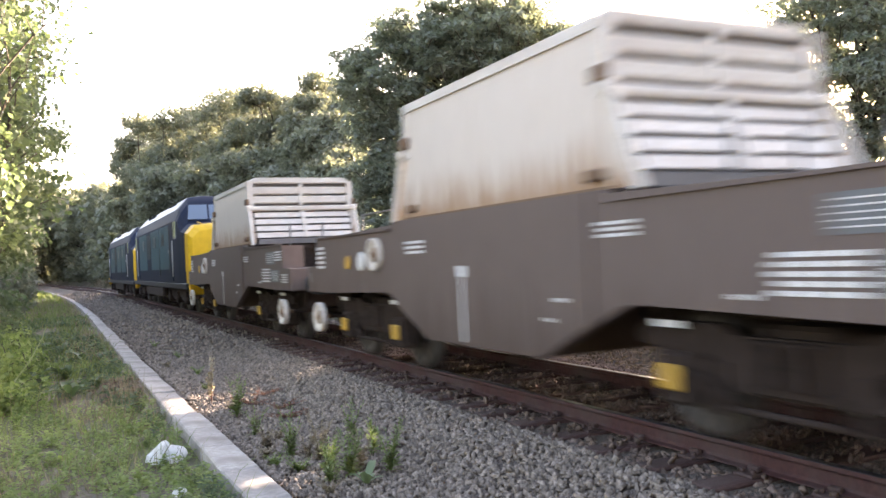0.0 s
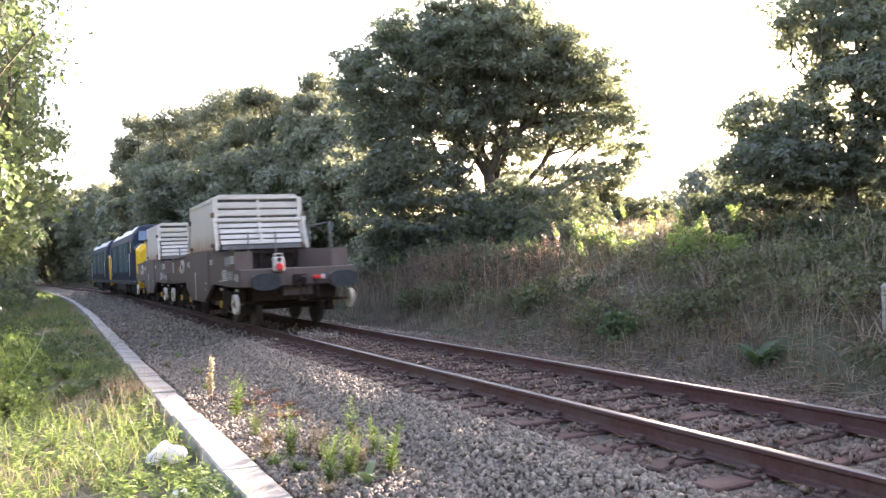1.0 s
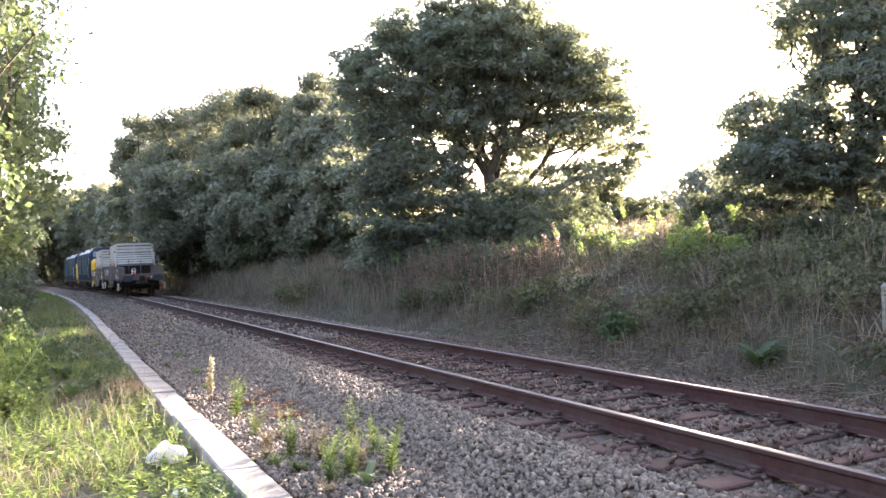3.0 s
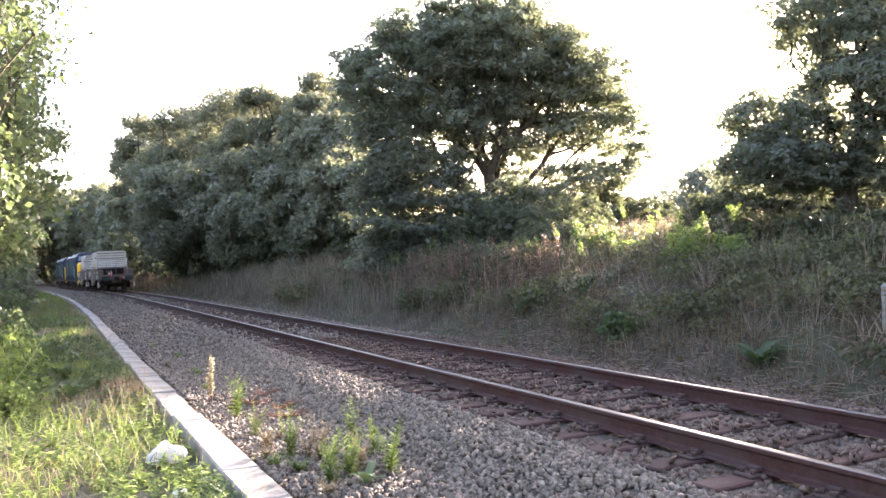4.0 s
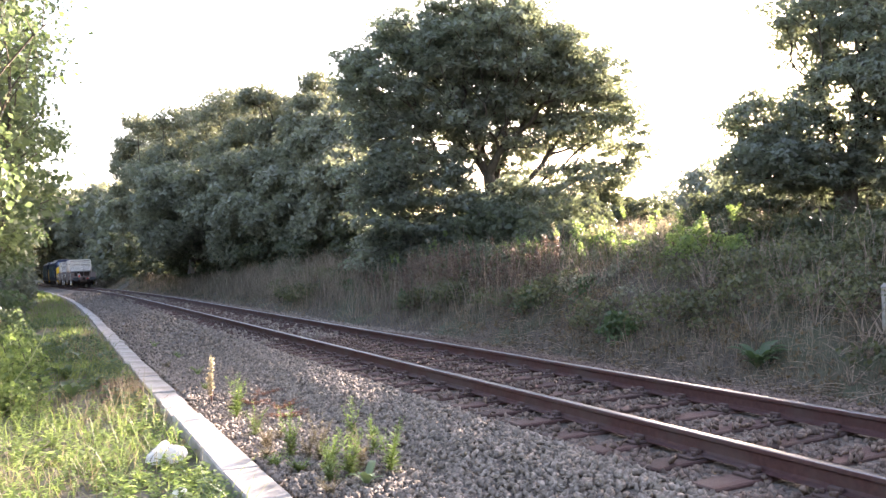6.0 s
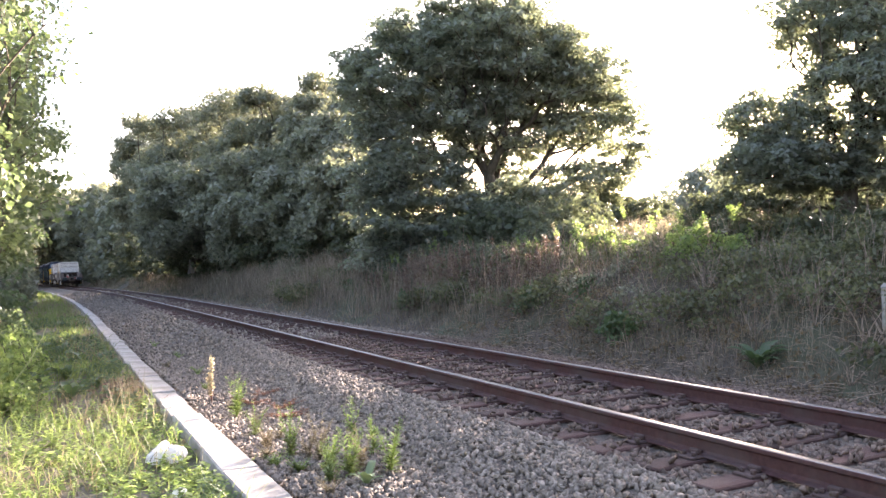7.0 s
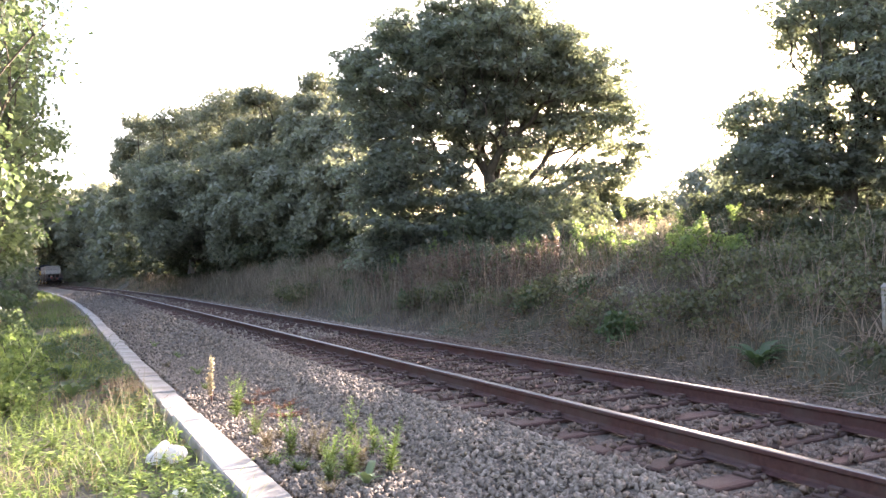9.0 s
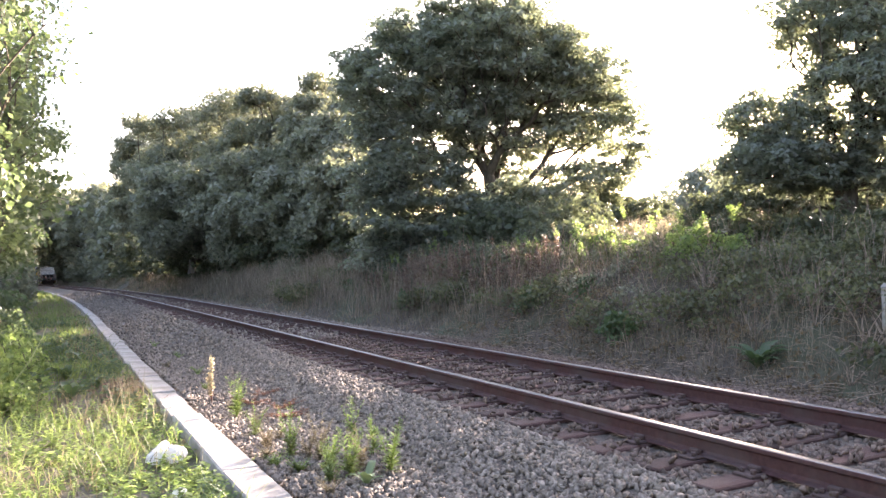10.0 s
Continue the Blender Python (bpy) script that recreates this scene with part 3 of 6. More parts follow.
# the oak at the edge of the view
K = 0.85
tree("oak_tree", spot(1500, 17, 1.8), [tuple(q * K for q in lobe) for lobe in ((0.4, 0, 3.9, 1.5, 1.6, 0.9), (-0.4, 0.6, 4.8, 1.2, 1.4, 0.7), (0.5, -0.5, 2.9, 1.7, 1.5, 0.8), (-0.7, 0.2, 1.9, 1.7, 1.6, 0.7), (2.4, 0, 2.2, 1.9, 1.8, 0.9), (2.6, 0.2, 3.4, 1.9, 1.8, 0.9), (2.2, 0.3, 4.7, 1.9, 1.8, 0.9), (-1.6, 0.1, 2.5, 1.2, 1.3, 0.65), (0.8, 0.2, 1.2, 2.6, 1.6, 0.6), (-1.0, 0.1, 1.35, 1.8, 1.4, 0.55), (-1.7, 0, 1.6, 1.2, 1.3, 0.6), (1.4, 0.3, 5.9, 2.6, 2.0, 0.9), (4.6, 0.3, 2.4, 2.4, 2.2, 2.0), (2.6, -0.3, 1.2, 1.8, 1.5, 0.8))],
     12, 0.072, M_OAK, clumps=1500, per=92, one=True, airy=0.16, fill=4500, fsize=0.11, flat=0.42, crad=0.34, trunk_r=0.2, fork=0.35, level=0.7, out=0.5, guide=True, label="dark leafy oak standing on the bank crest", gap=0.2)
# the row of trees beyond, along the cutting
ROW = [(566, 50, 10.4, 3.0), (515, 57, 12.8, 3.4), (440, 64, 12.6, 4.4), (365, 70, 14.2, 4.4), (308, 78, 14.6, 4.0), (262, 88, 15.4, 3.4), (480, 50, 7.0, 3.4), (340, 60, 7.5, 3.6), (400, 56, 7.0, 3.4), (325, 66, 7.5, 3.4), (264, 86, 8.0, 3.0), (545, 46, 6.0, 2.6), (598, 45, 8.2, 2.4), (622, 40, 5.6, 2.2)]
for i, (px, r, h, w) in enumerate(ROW):
    h *= 1.09
    tree("tree", spot(px, r, 1.2), crown_lobes(h, w, 15, 700 + i, 0.30 if i < 6 else 0.16), 30 + i, 0.185, M_WOOD, clumps=640, per=50, fill=5000, fsize=0.32, prune=0.07, crad=0.66, flat=0.6, trunk_r=0.24, fork=0.35, level=0.6, out=0.6, one=True, shell=0.5, inner=0.95, guide=True, label="broadleaf tree in the row along the cutting", group="trees along the cutting", gap=0.1)
# trees closing the line far off, on both sides of it
for i, (px, r, h, w) in enumerate([(190, 150, 17, 6), (165, 190, 21, 8), (120, 225, 24, 9), (60, 230, 26, 9), (20, 190, 25, 9), (150, 262, 24, 10), (95, 262, 24, 10), (215, 130, 10, 4), (190, 165, 12, 4.5), (168, 200, 13, 5), (228, 112, 9, 3.6)]):
    tree("tree", spot(px, r, 0.0), crown_lobes(h, w, 12, 740 + i, 0.12), 60 + i, 0.6, M_WOOD, clumps=170, per=22, prune=0.09, fill=3000, fsize=0.95, crad=1.4, flat=0.5, trunk_r=0.4, fork=0.35, level=0.6, out=0.6, one=True, guide=True, label="tall woodland tree closing the far end of the line", group="far woodland trees")
# the wood on both sides of the far line, its crowns meeting over the track
for i, (s, off, h, w) in enumerate([(98, 9.0, 13, 4.3), (110, 8.5, 14, 4.8), (124, 8.5, 15, 5.0), (140, 8.0, 16, 5.5), (156, 8.0, 16, 6.0), (174, 8.0, 17, 7), (192, 8.0, 17, 7), (212, 8.0, 18, 7), (118, 15, 15, 5), (150, 15, 16, 5.5), (184, 15, 17, 6), (140, -9.5, 15, 5.0), (160, -9.0, 16, 6.0), (178, -9.0, 17, 7), (196, -9.0, 17, 7), (216, -8.5, 17, 7), (236, 0.5, 18, 8)]):
    tree("tree", tv(s, off, 0.4), [(0, 0, h * 0.62, w * 1.15, w * 1.15, h * 0.36), (0, 0, h * 0.28, w * 0.7, w * 0.9, h * 0.26)], 500 + i, 0.55, M_WOOD, clumps=140, per=20, prune=0.08, fill=3400, fsize=1.0, crad=1.4, flat=0.5, trunk_r=0.3, fork=0.4, level=0.7, out=0.6, one=True, label="tall tree of the wood beside the far line", group="trees of the far wood")
# bushes in the field edge behind the crest
for i, (px, r, h, w) in enumerate([(960, 33, 1.9, 1.5), (1010, 35, 2.4, 1.7), (1060, 34, 2.6, 1.7), (1105, 35, 2.7, 1.6), (1140, 37, 2.6, 1.4), (1035, 30, 2.0, 1.5), (1090, 30, 2.1, 1.5), (1130, 31, 1.9, 1.3), (985, 29, 1.9, 1.5), (930, 28, 1.7, 1.4), (1165, 40, 2.1, 1.2), (880, 27, 1.5, 1.4)]):
    tree("shrub", spot(px, r, 1.6), crown_lobes(h, w, 7, 560 + i, 0.1), 540 + i, 0.10, M_SHRUB, clumps=110, per=52, one=True, crad=0.3, flat=0.6, fill=1500, fsize=0.18, prune=0.012, level=0.5, trunk_r=0.05, fork=0.2, label="sunlit bush behind the crest of the bank", category="shrub", group="bushes behind the bank")
# sunlit hawthorns beyond the near oak, showing below its crown
for i, (px, r, h, w) in enumerate([(1262, 19, 1.0, 0.8), (1300, 19.5, 1.25, 0.9), (1350, 19.5, 1.35, 1.0), (1400, 20, 1.4, 1.0), (1450, 20, 1.4, 1.0), (1505, 20, 1.5, 1.1), (1560, 20, 1.5, 1.1)]):
    tree("shrub", spot(px, r, 1.65), crown_lobes(h, w, 7, 660 + i, 0.1), 670 + i, 0.07, M_SHRUB, clumps=90, per=40, one=True, crad=0.2, flat=0.6, fill=500, fsize=0.1, prune=0.012, level=0.4, trunk_r=0.035, fork=0.2, label="sunlit hawthorn bush behind the oak on the crest", category="shrub", group="hawthorns on the crest")
# thickets added under the far wood, on both sides, to block low sun
for i, (s, off, h, w) in enumerate([(88, 6.6, 4.0, 2.4), (96, 6.6, 4.2, 2.6), (105, 6.4, 4.4, 2.8), (115, 6.2, 4.6, 3.0), (126, 6.2, 4.8, 3.2), (138, 6.2, 5, 3.4), (151, 6.2, 5, 3.4), (165, 6.2, 5, 3.6), (180, 6.2, 5, 3.8), (196, 6.2, 5.2, 4), (214, 6.2, 5.4, 4.2), (232, 5, 5.6, 4.4), (232, -3, 5.6, 4.4), (110, -7.6, 4.2, 2.4), (128, -7.6, 4.6, 2.8), (148, -7.6, 5, 3.2), (170, -7.6, 5, 3.6), (196, -7.4, 5.2, 4)]):
    tree("shrub", tv(s, off, -0.2), [(0, 0, h * 0.5, w, w * 1.3, h * 0.52)], 860 + i, 0.4, M_WOOD, clumps=70, per=22, one=True, crad=0.8, flat=0.6, fill=1300, fsize=0.7, prune=0.05, level=0.5, trunk_r=0.07, fork=0.2, label="dense thicket added to shade the far line", category="shrub", group="thickets beside the far line")
# tall bushes at the feet of the row of trees
for i, (px, r, h, w) in enumerate([(640, 37, 2.6, 1.7), (600, 41, 3.0, 1.9), (560, 44, 3.0, 2.0), (520, 47, 3.2, 2.1), (480, 50, 3.2, 2.1), (440, 54, 3.4, 2.2), (400, 58, 3.4, 2.3), (360, 62, 3.6, 2.3), (325, 67, 3.8, 2.4), (292, 73, 4.0, 2.5), (262, 80, 4.2, 2.6), (238, 90, 4.5, 2.8), (690, 35, 2.0, 1.5), (740, 33, 1.6, 1.4)]):
    tree("shrub", spot(px, r, 0.9), crown_lobes(h, w, 8, 620 + i, 0.08), 640 + i, 0.14 + 0.0012 * r, M_SHRUB, clumps=130, per=36, one=True, crad=0.42, flat=0.6, fill=500, fsize=0.26, prune=0.02, level=0.5, trunk_r=0.06, fork=0.2, label="tall leafy bush at the foot of the row of trees", category="shrub", group="bushes below the trees")
# leafy hedge trees of the near side
for i, (s, off, h, w) in enumerate([(7.0, -7.3, 7.4, 1.75), (10.5, -7.05, 7.8, 1.9), (14, -6.95, 7.6, 1.9), (18.5, -7.1, 7.6, 2.0), (24, -7.6, 7.6, 2.2), (31, -8.6, 8.2, 2.4), (42, -9.7, 8.6, 2.6), (53, -10.2, 9.0, 2.8), (67, -10.4, 9.5, 3.0), (84, -10.4, 10, 3.2), (104, -10.2, 11, 3.4), (126, -9.9, 12, 3.8), (150, -9.8, 13, 4.2), (180, -10, 14, 4.6)]):
    near = s < 26
    tree("hazel_tree", tv(s, off, -0.6), crown_lobes(h * 1.06, w * 0.98, 18, 770 + i, 0.30 if near else 0.16), 80 + i, 0.058 + 0.003 * s, M_HAZEL, clumps=340 if near else 170, per=36 if near else 26, fill=1500, fsize=0.13 + 0.004 * s, crad=0.36 + 0.005 * s, flat=0.6, trunk_r=0.09, fork=0.2, level=0.5, out=0.5, one=not near, guide=True, prune=0.0 if near else 0.02, label="sunlit green hazel growing beside the verge", group="hazels along the verge", gap=0.1)
# a second rank behind the hazels
for i, (s, off, h, w) in enumerate([(18, -15, 8, 4), (30, -14.5, 9, 4), (44, -15, 10, 4.5), (60, -15.5, 11, 5), (80, -16, 12, 5), (105, -16, 12, 5.5), (135, -16, 13, 6)]):
    tree("tree", tv(s, off, -0.6), [(0, 0, h * 0.55, w, w, h * 0.42), (0, 0, h * 0.22, w, w, h * 0.24)], 180 + i, 0.42, M_WOOD, clumps=80, per=18, prune=0.07, fill=1100, fsize=0.8, crad=1.1, one=True, trunk_r=0.2, fork=0.3, label="broadleaf tree behind the hazels of the verge", group="trees behind the hazels")
# unseen trees added along the line behind, to cut sky light from there
for i, (s, off, h, w) in enumerate([(-9, -12.5, 9, 3.6), (-17, -11.5, 10, 4), (-26, -11, 10, 4.2), (-37, -10, 11, 4.5), (-50, -9.5, 12, 5), (-12, 11, 9, 4), (-22, 10.5, 10, 4.4), (-33, 10, 11, 4.6), (-46, 9.5, 12, 5), (-62, 8, 13, 6), (-68, -8, 13, 6), (-80, 1, 14, 7)]):
    tree("tree", tv(s, off, -0.5 if off < 0 else 1.4), [(0, 0, h * 0.55, w, w, h * 0.42), (0, 0, h * 0.22, w, w, h * 0.24)], 820 + i, 0.7, M_WOOD, clumps=60, per=12, prune=0.08, fill=900, fsize=1.2, crad=1.1, one=True, trunk_r=0.2, fork=0.3, label="unseen broadleaf tree added to dim light from behind", group="trees beside the line")
# trees past the bank, their haze coming from the pale leaf colour
for i, (px, r, h, w) in enumerate([(1250, 160, 19, 7), (1190, 190, 17, 7), (1310, 170, 18, 7), (1160, 200, 15, 6)]):
    tree("tree", spot(px, r, 2.0), [(0, 0, h * 0.5, w, w, h * 0.45)], 110 + i, 0.6, M_FARHAZE, clumps=140, per=24, prune=0.06, fill=2600, fsize=0.8, crad=1.7, one=True, trunk_r=0.3, fork=0.4, label="distant tree beyond the field, leaves paled for haze", group="distant field trees")
# shrubs along the crest of the bank
_r = random.Random(77)
for i in range(44):
    s = 6 + i * 3.2 + _r.uniform(-1, 1) if i < 26 else 6.8 + (i - 26) * 1.35
    off = _r.uniform(7.2, 9.5)
    h = _r.uniform(1.3, 2.2) if s > 20 else _r.uniform(1.4, 1.9) if s > 15.5 else _r.uniform(0.65, 0.85)
    w = _r.uniform(1.1, 1.7)
    gz = float(ground_z(np.array(s), np.array(off)))
    q = tv(s, off, gz)
    if 0.21 < q.x / q.y < 0.36 and s < 16:
        continue
    if q.x / q.y > 0.2:
        h = min(h, max(0.45, 0.055 * q.length + 1.2 - q.z))
    tree("shrub", tv(s, off, gz - 0.05), [(0, 0, h * 0.55, w, w, h * 0.5), (0.4, 0.3, h * 0.3, w, w, h * 0.35)], 140 + i, 0.085 + 0.0016 * s, M_SHRUB, clumps=60, per=40 if s < 26 else 26, one=True, level=0.45, fill=400, fsize=0.17, prune=0.012, crad=0.3, trunk_r=0.04, fork=0.2, label="leafy green shrub on the crest of the bank", category="shrub", group="shrubs on the bank", gap=0.1)


# low growth in front of the nearest hazels; lighter leaves before s 15 imitate sunlight
for i, (s, off, h, w) in enumerate([(8.8, -5.95, 0.6, 0.5), (10.4, -5.95, 1.0, 0.6), (12.2, -5.95, 1.0, 0.65), (14.5, -6.1, 1.1, 0.7), (17.5, -6.3, 1.2, 0.8), (21, -6.7, 1.3, 0.9)]):
    tree("shrub", tv(s, off, -0.65), [(0, 0, h * 0.5, w, w, h * 0.5), (0.2, 0.1, h * 0.25, w, w, h * 0.3)], 440 + i, 0.055 + 0.0015 * s, M_WEED if s < 15 else M_HAZEL, clumps=45, per=36, crad=0.2, trunk_r=0.02, fork=0.2, fill=250, fsize=0.1, label="sunlit leafy growth at the foot of the hazels", category="shrub", group="low growth by the verge")
# leafy hedge closing in on the line
for i, (s, off, h, w) in enumerate([(40, -7.1, 2.6, 1.25), (47, -7.2, 3.0, 1.3), (55, -7.35, 3.4, 1.4), (64, -7.3, 3.8, 1.45), (75, -7.3, 4.2, 1.55), (88, -7.4, 4.6, 1.7)]):
    tree("shrub", tv(s, off, -0.65), [(0, 0, h * 0.5, w, w, h * 0.5), (-0.3, 0.2, h * 0.3, w, w, h * 0.32)], 460 + i, 0.15 + 0.001 * s, M_WOOD, clumps=90, per=34, crad=0.4, trunk_r=0.05, fork=0.2, fill=900, fsize=0.24, prune=0.02, label="dense leafy hedge bush beside the far line", category="shrub", group="hedge beside the far line")
# undergrowth at the foot of the hazels
for i in range(15):
    s = 34 + i * 7.5 + _r.uniform(-1.5, 1.5)
    h, w = _r.uniform(1.6, 2.4), _r.uniform(1.3, 1.8)
    tree("shrub", tv(s, -8.3 + 0.4 * math.sin(i) - (0.6 if 50 < s < 110 else 0), -0.65), [(0, 0, h * 0.5, w, w * 1.6, h * 0.5)], 400 + i, 0.24, M_HAZEL, clumps=50, per=32, crad=0.5, trunk_r=0.04, fork=0.2, label="dense green undergrowth below the hazels", category="shrub", group="undergrowth by the verge")


def blades(name, S, O, H, W, material, seed, lean=0.35, label="", base=None):
    """Grass: one bent blade of two faces at each place."""
    rng = np.random.default_rng(seed)
    n = len(S)
    x, y, z = tp(S, O, ground_z(S, O) if base is None else base)
    P = np.stack([x, y, z - 0.02], -1)
    a = rng.uniform(0, 2 * math.pi, n)
    side = np.stack([np.cos(a), np.sin(a), np.zeros(n)], -1) * (W * 0.5)[:, None]
    b = rng.uniform(0, 2 * math.pi, n)
    ln = np.stack([np.cos(b), np.sin(b), np.zeros(n)], -1) * (H * lean * rng.uniform(0.1, 1.4, n))[:, None]
    up = np.zeros((n, 3))
    up[:, 2] = H
    V = np.stack([P - side, P + side, P + up * 0.55 + ln * 0.35 + side * 0.8, P + up * 0.55 + ln * 0.35 - side * 0.8, P + up + ln], 1).reshape(-1, 3)
    k = np.arange(n) * 5
    F = np.concatenate([np.stack([k, k + 1, k + 2], -1), np.stack([k, k + 2, k + 3], -1), np.stack([k + 3, k + 2, k + 4], -1)])
    return tagged(new(name, tri_mesh(name, V, F, material)), label, "grass", kind="stuff")


def scatter_far(rng, n, s0, s1, o0, o1, power=2.2):
    """Places thinning out along the line."""
    return s0 + (s1 - s0) * rng.random(n) ** power, rng.uniform(o0, o1, n)


G = np.random.default_rng(3)
def here(s, off, up=0.0):
    """World point on the ground at one place along the line."""
    return np.array(tv(s, off, float(ground_z(np.array(s), np.array(off))) + up))


def drift(S, O, scale, seed, least):
    return hash_noise(S * scale + seed, O * scale * 1.4 + 2 * seed, seed) > least


# the slope: short dead thatch, then green grass and straw in drifts
S_, O_ = scatter_far(G, 30000, -2.2, 55, 2.45, 9.5, 1.7)
blades("thatch", S_, O_, 0.06 + 0.2 * G.random(len(S_)) ** 1.5, 0.010 + 0.0004 * np.maximum(S_, 0), M_THATCH, 24, 1.6, "matted dead grass covering the bank")
S_, O_ = scatter_far(G, 44000, -2.0, 130, 2.8, 10.5, 1.9)
k_ = drift(S_, O_, 0.33, 9, 0.36)
S_, O_ = S_[k_], O_[k_]
low = np.clip((O_ - 2.3) / 1.6, 0.3, 1)
blades("bank_grass", S_, O_, (0.18 + 0.42 * G.random(len(S_)) ** 1.3) * low, 0.009 + 0.0004 * np.maximum(S_, 0), M_BANKGRASS, 21, 0.8, "rough green grass covering the cutting bank")
S_, O_ = scatter_far(G, 52000, -2.0, 130, 2.7, 10.5, 1.8)
k_ = drift(S_, O_, 0.28, 13, 0.38) & ~((O_ > 4.9) & (S_ > 13) & (S_ < 30)) & ~((O_ > 4.9) & (O_ < 6.4) & (S_ > 9)) & ~((O_ > 4.2) & (S_ < 6.5) & (G.random(len(S_)) < 0.8))
S_, O_ = S_[k_], O_[k_]
low = np.clip((O_ - 2.2) / 1.7, 0.3, 1) * np.clip(0.55 + np.maximum(S_, 0) / 14, 0, 1)
blades("dry_bank_grass", S_, O_, (0.25 + 0.65 * G.random(len(S_)) ** 1.4) * low, 0.006 + 0.00035 * np.maximum(S_, 0), M_STRAW, 22, 0.4, "tall dry straw-coloured grass on the bank")
# upright pale reeds further along the slope
S_, O_ = G.uniform(11, 62, 11000), G.uniform(3.2, 7.6, 11000)
k_ = drift(S_, O_, 0.3, 61, 0.42) & ~((O_ > 5.1) & (S_ < 26))
S_, O_ = S_[k_], O_[k_]
blades("reeds", S_, O_, 0.4 + 0.85 * G.random(len(S_)) ** 1.3, 0.007 + 0.00042 * S_, M_STRAW, 63, 0.5, "upright pale reeds in drifts along the bank")
# pale grass of the field edge beyond the crest
S_, O_ = G.uniform(8, 14.5, 6000), G.uniform(6.4, 13.0, 6000)
blades("crest_grass", S_, O_, 0.25 + 0.5 * G.random(6000) ** 1.5, 0.008 + 0.008 * G.random(6000), M_STRAW, 26, 0.35, "tall pale grass along the crest of the bank")


def mounds(name, count, s0, s1, o0, o1, power, leaf, material, seed, label, size=(0.25, 0.6), dense=430):
    """Low domed thickets: leaves over the outside of each dome, dark between them."""
    rng = np.random.default_rng(seed)
    V, F, n = [], [], 0
    while len(V) < count:
        s, off = s0 + (s1 - s0) * rng.random() ** power, rng.uniform(o0, o1)
        if off < 3.9 and (abs(s - 4.0) < 0.5 or abs(s - 7.2) < 0.4):
            continue
        r = rng.uniform(*size) * min(1.0, 0.5 + (off - 2.6) / 2.5)
        c = here(s, off, 0.05)
        m = int(dense * (r / 0.45) ** 2)
        d = rng.normal(size=(m, 3))
        d[:, 2] = np.abs(d[:, 2]) * 1.1
        d /= np.linalg.norm(d, axis=1)[:, None]
        lump = 0.75 + 0.5 * hash_noise(d[:, 0] * 3 + 10 + len(V), d[:, 1] * 3 + d[:, 2] * 2, seed)
        p = c + d * (r * lump * rng.uniform(0.75, 1.08, m))[:, None] * np.array([1.15, 1.15, 0.85])
        v, f = leaf_cloud(p, np.full(m, 0.035), 1, leaf * (1 + 0.02 * max(s, 0)), rng, 1.0, 0.2, 0.3, 0.35)
        V.append(v)
        F.append(f + n)
        n += len(v)
    return tagged(new(name, tri_mesh(name, np.vstack(V), np.vstack(F), material)), label, name, kind="stuff")


mounds("bramble", 135, -2.0, 34, 3.2, 8.6, 1.35, 0.066, M_BRAMBLE, 17, "tangled bramble thicket with small leaves over the bank")
mounds("bramble", 50, -2.0, 6.8, 4.1, 8.0, 1.0, 0.062, M_BRAMBLE, 27, "dark bramble and ivy thicket below the oak on the bank", (0.3, 0.6))
mounds("crest_growth", 58, 13.5, 27, 4.9, 8.4, 1.0, 0.066, M_SHRUB, 28, "leafy green growth below the crest of the bank", (0.35, 0.7), 300)
mounds("dry_growth", 75, -2.0, 16, 2.9, 5.6, 1.1, 0.036, M_BRUSH, 29, "dry brown seeding growth on the lower bank", (0.16, 0.36), 420)
mounds("undergrowth", 50, 6, 42, 4.0, 8.4, 1.2, 0.062, M_DUSTY, 18, "greyish leafy undergrowth in mounds on the upper bank", (0.25, 0.5), 300)
# nettles, brighter green, low on the bank
V_, F_ = [], []
n0 = 0
for s, off in ((7.1, 3.25), (7.35, 3.35), (6.95, 3.4), (10.7, 3.7), (11.0, 3.9), (9.3, 4.1), (17, 3.6), (23, 4.0)):
    c_ = np.array([here(s + G.uniform(-.2, .2), off + G.uniform(-.15, .15), q) for q in (0.10, 0.2, 0.3, 0.38)])
    v, f = leaf_cloud(c_, np.array([0.26, 0.24, 0.18, 0.1]), 34, 0.10, G, 0.6, 0.3, 0.4, 0.5)
    V_.append(v)
    F_.append(f + n0)
    n0 += len(v)
tagged(new("nettles", tri_mesh("nettles", np.vstack(V_), np.vstack(F_), M_NETTLE)), "bright green nettles at the foot of the bank", "nettles", kind="stuff")
# dead stems: bursts fanning from one root, single uprights, and straw lying at the foot
rg = random.Random(19)


def stem_path(root, d, length, width, droop):
    d = np.array(d, float)
    d /= np.linalg.norm(d)
    kink = np.array([rg.uniform(-1, 1), rg.uniform(-1, 1), 0]) * 0.05 * length
    return ([root + d * length * q + kink * math.sin(3.1 * q) - np.array([0, 0, droop * length * q * q]) for q in (0, 0.35, 0.7, 1.0)], [width, width * 0.9, width * 0.7, width * 0.4], 3)


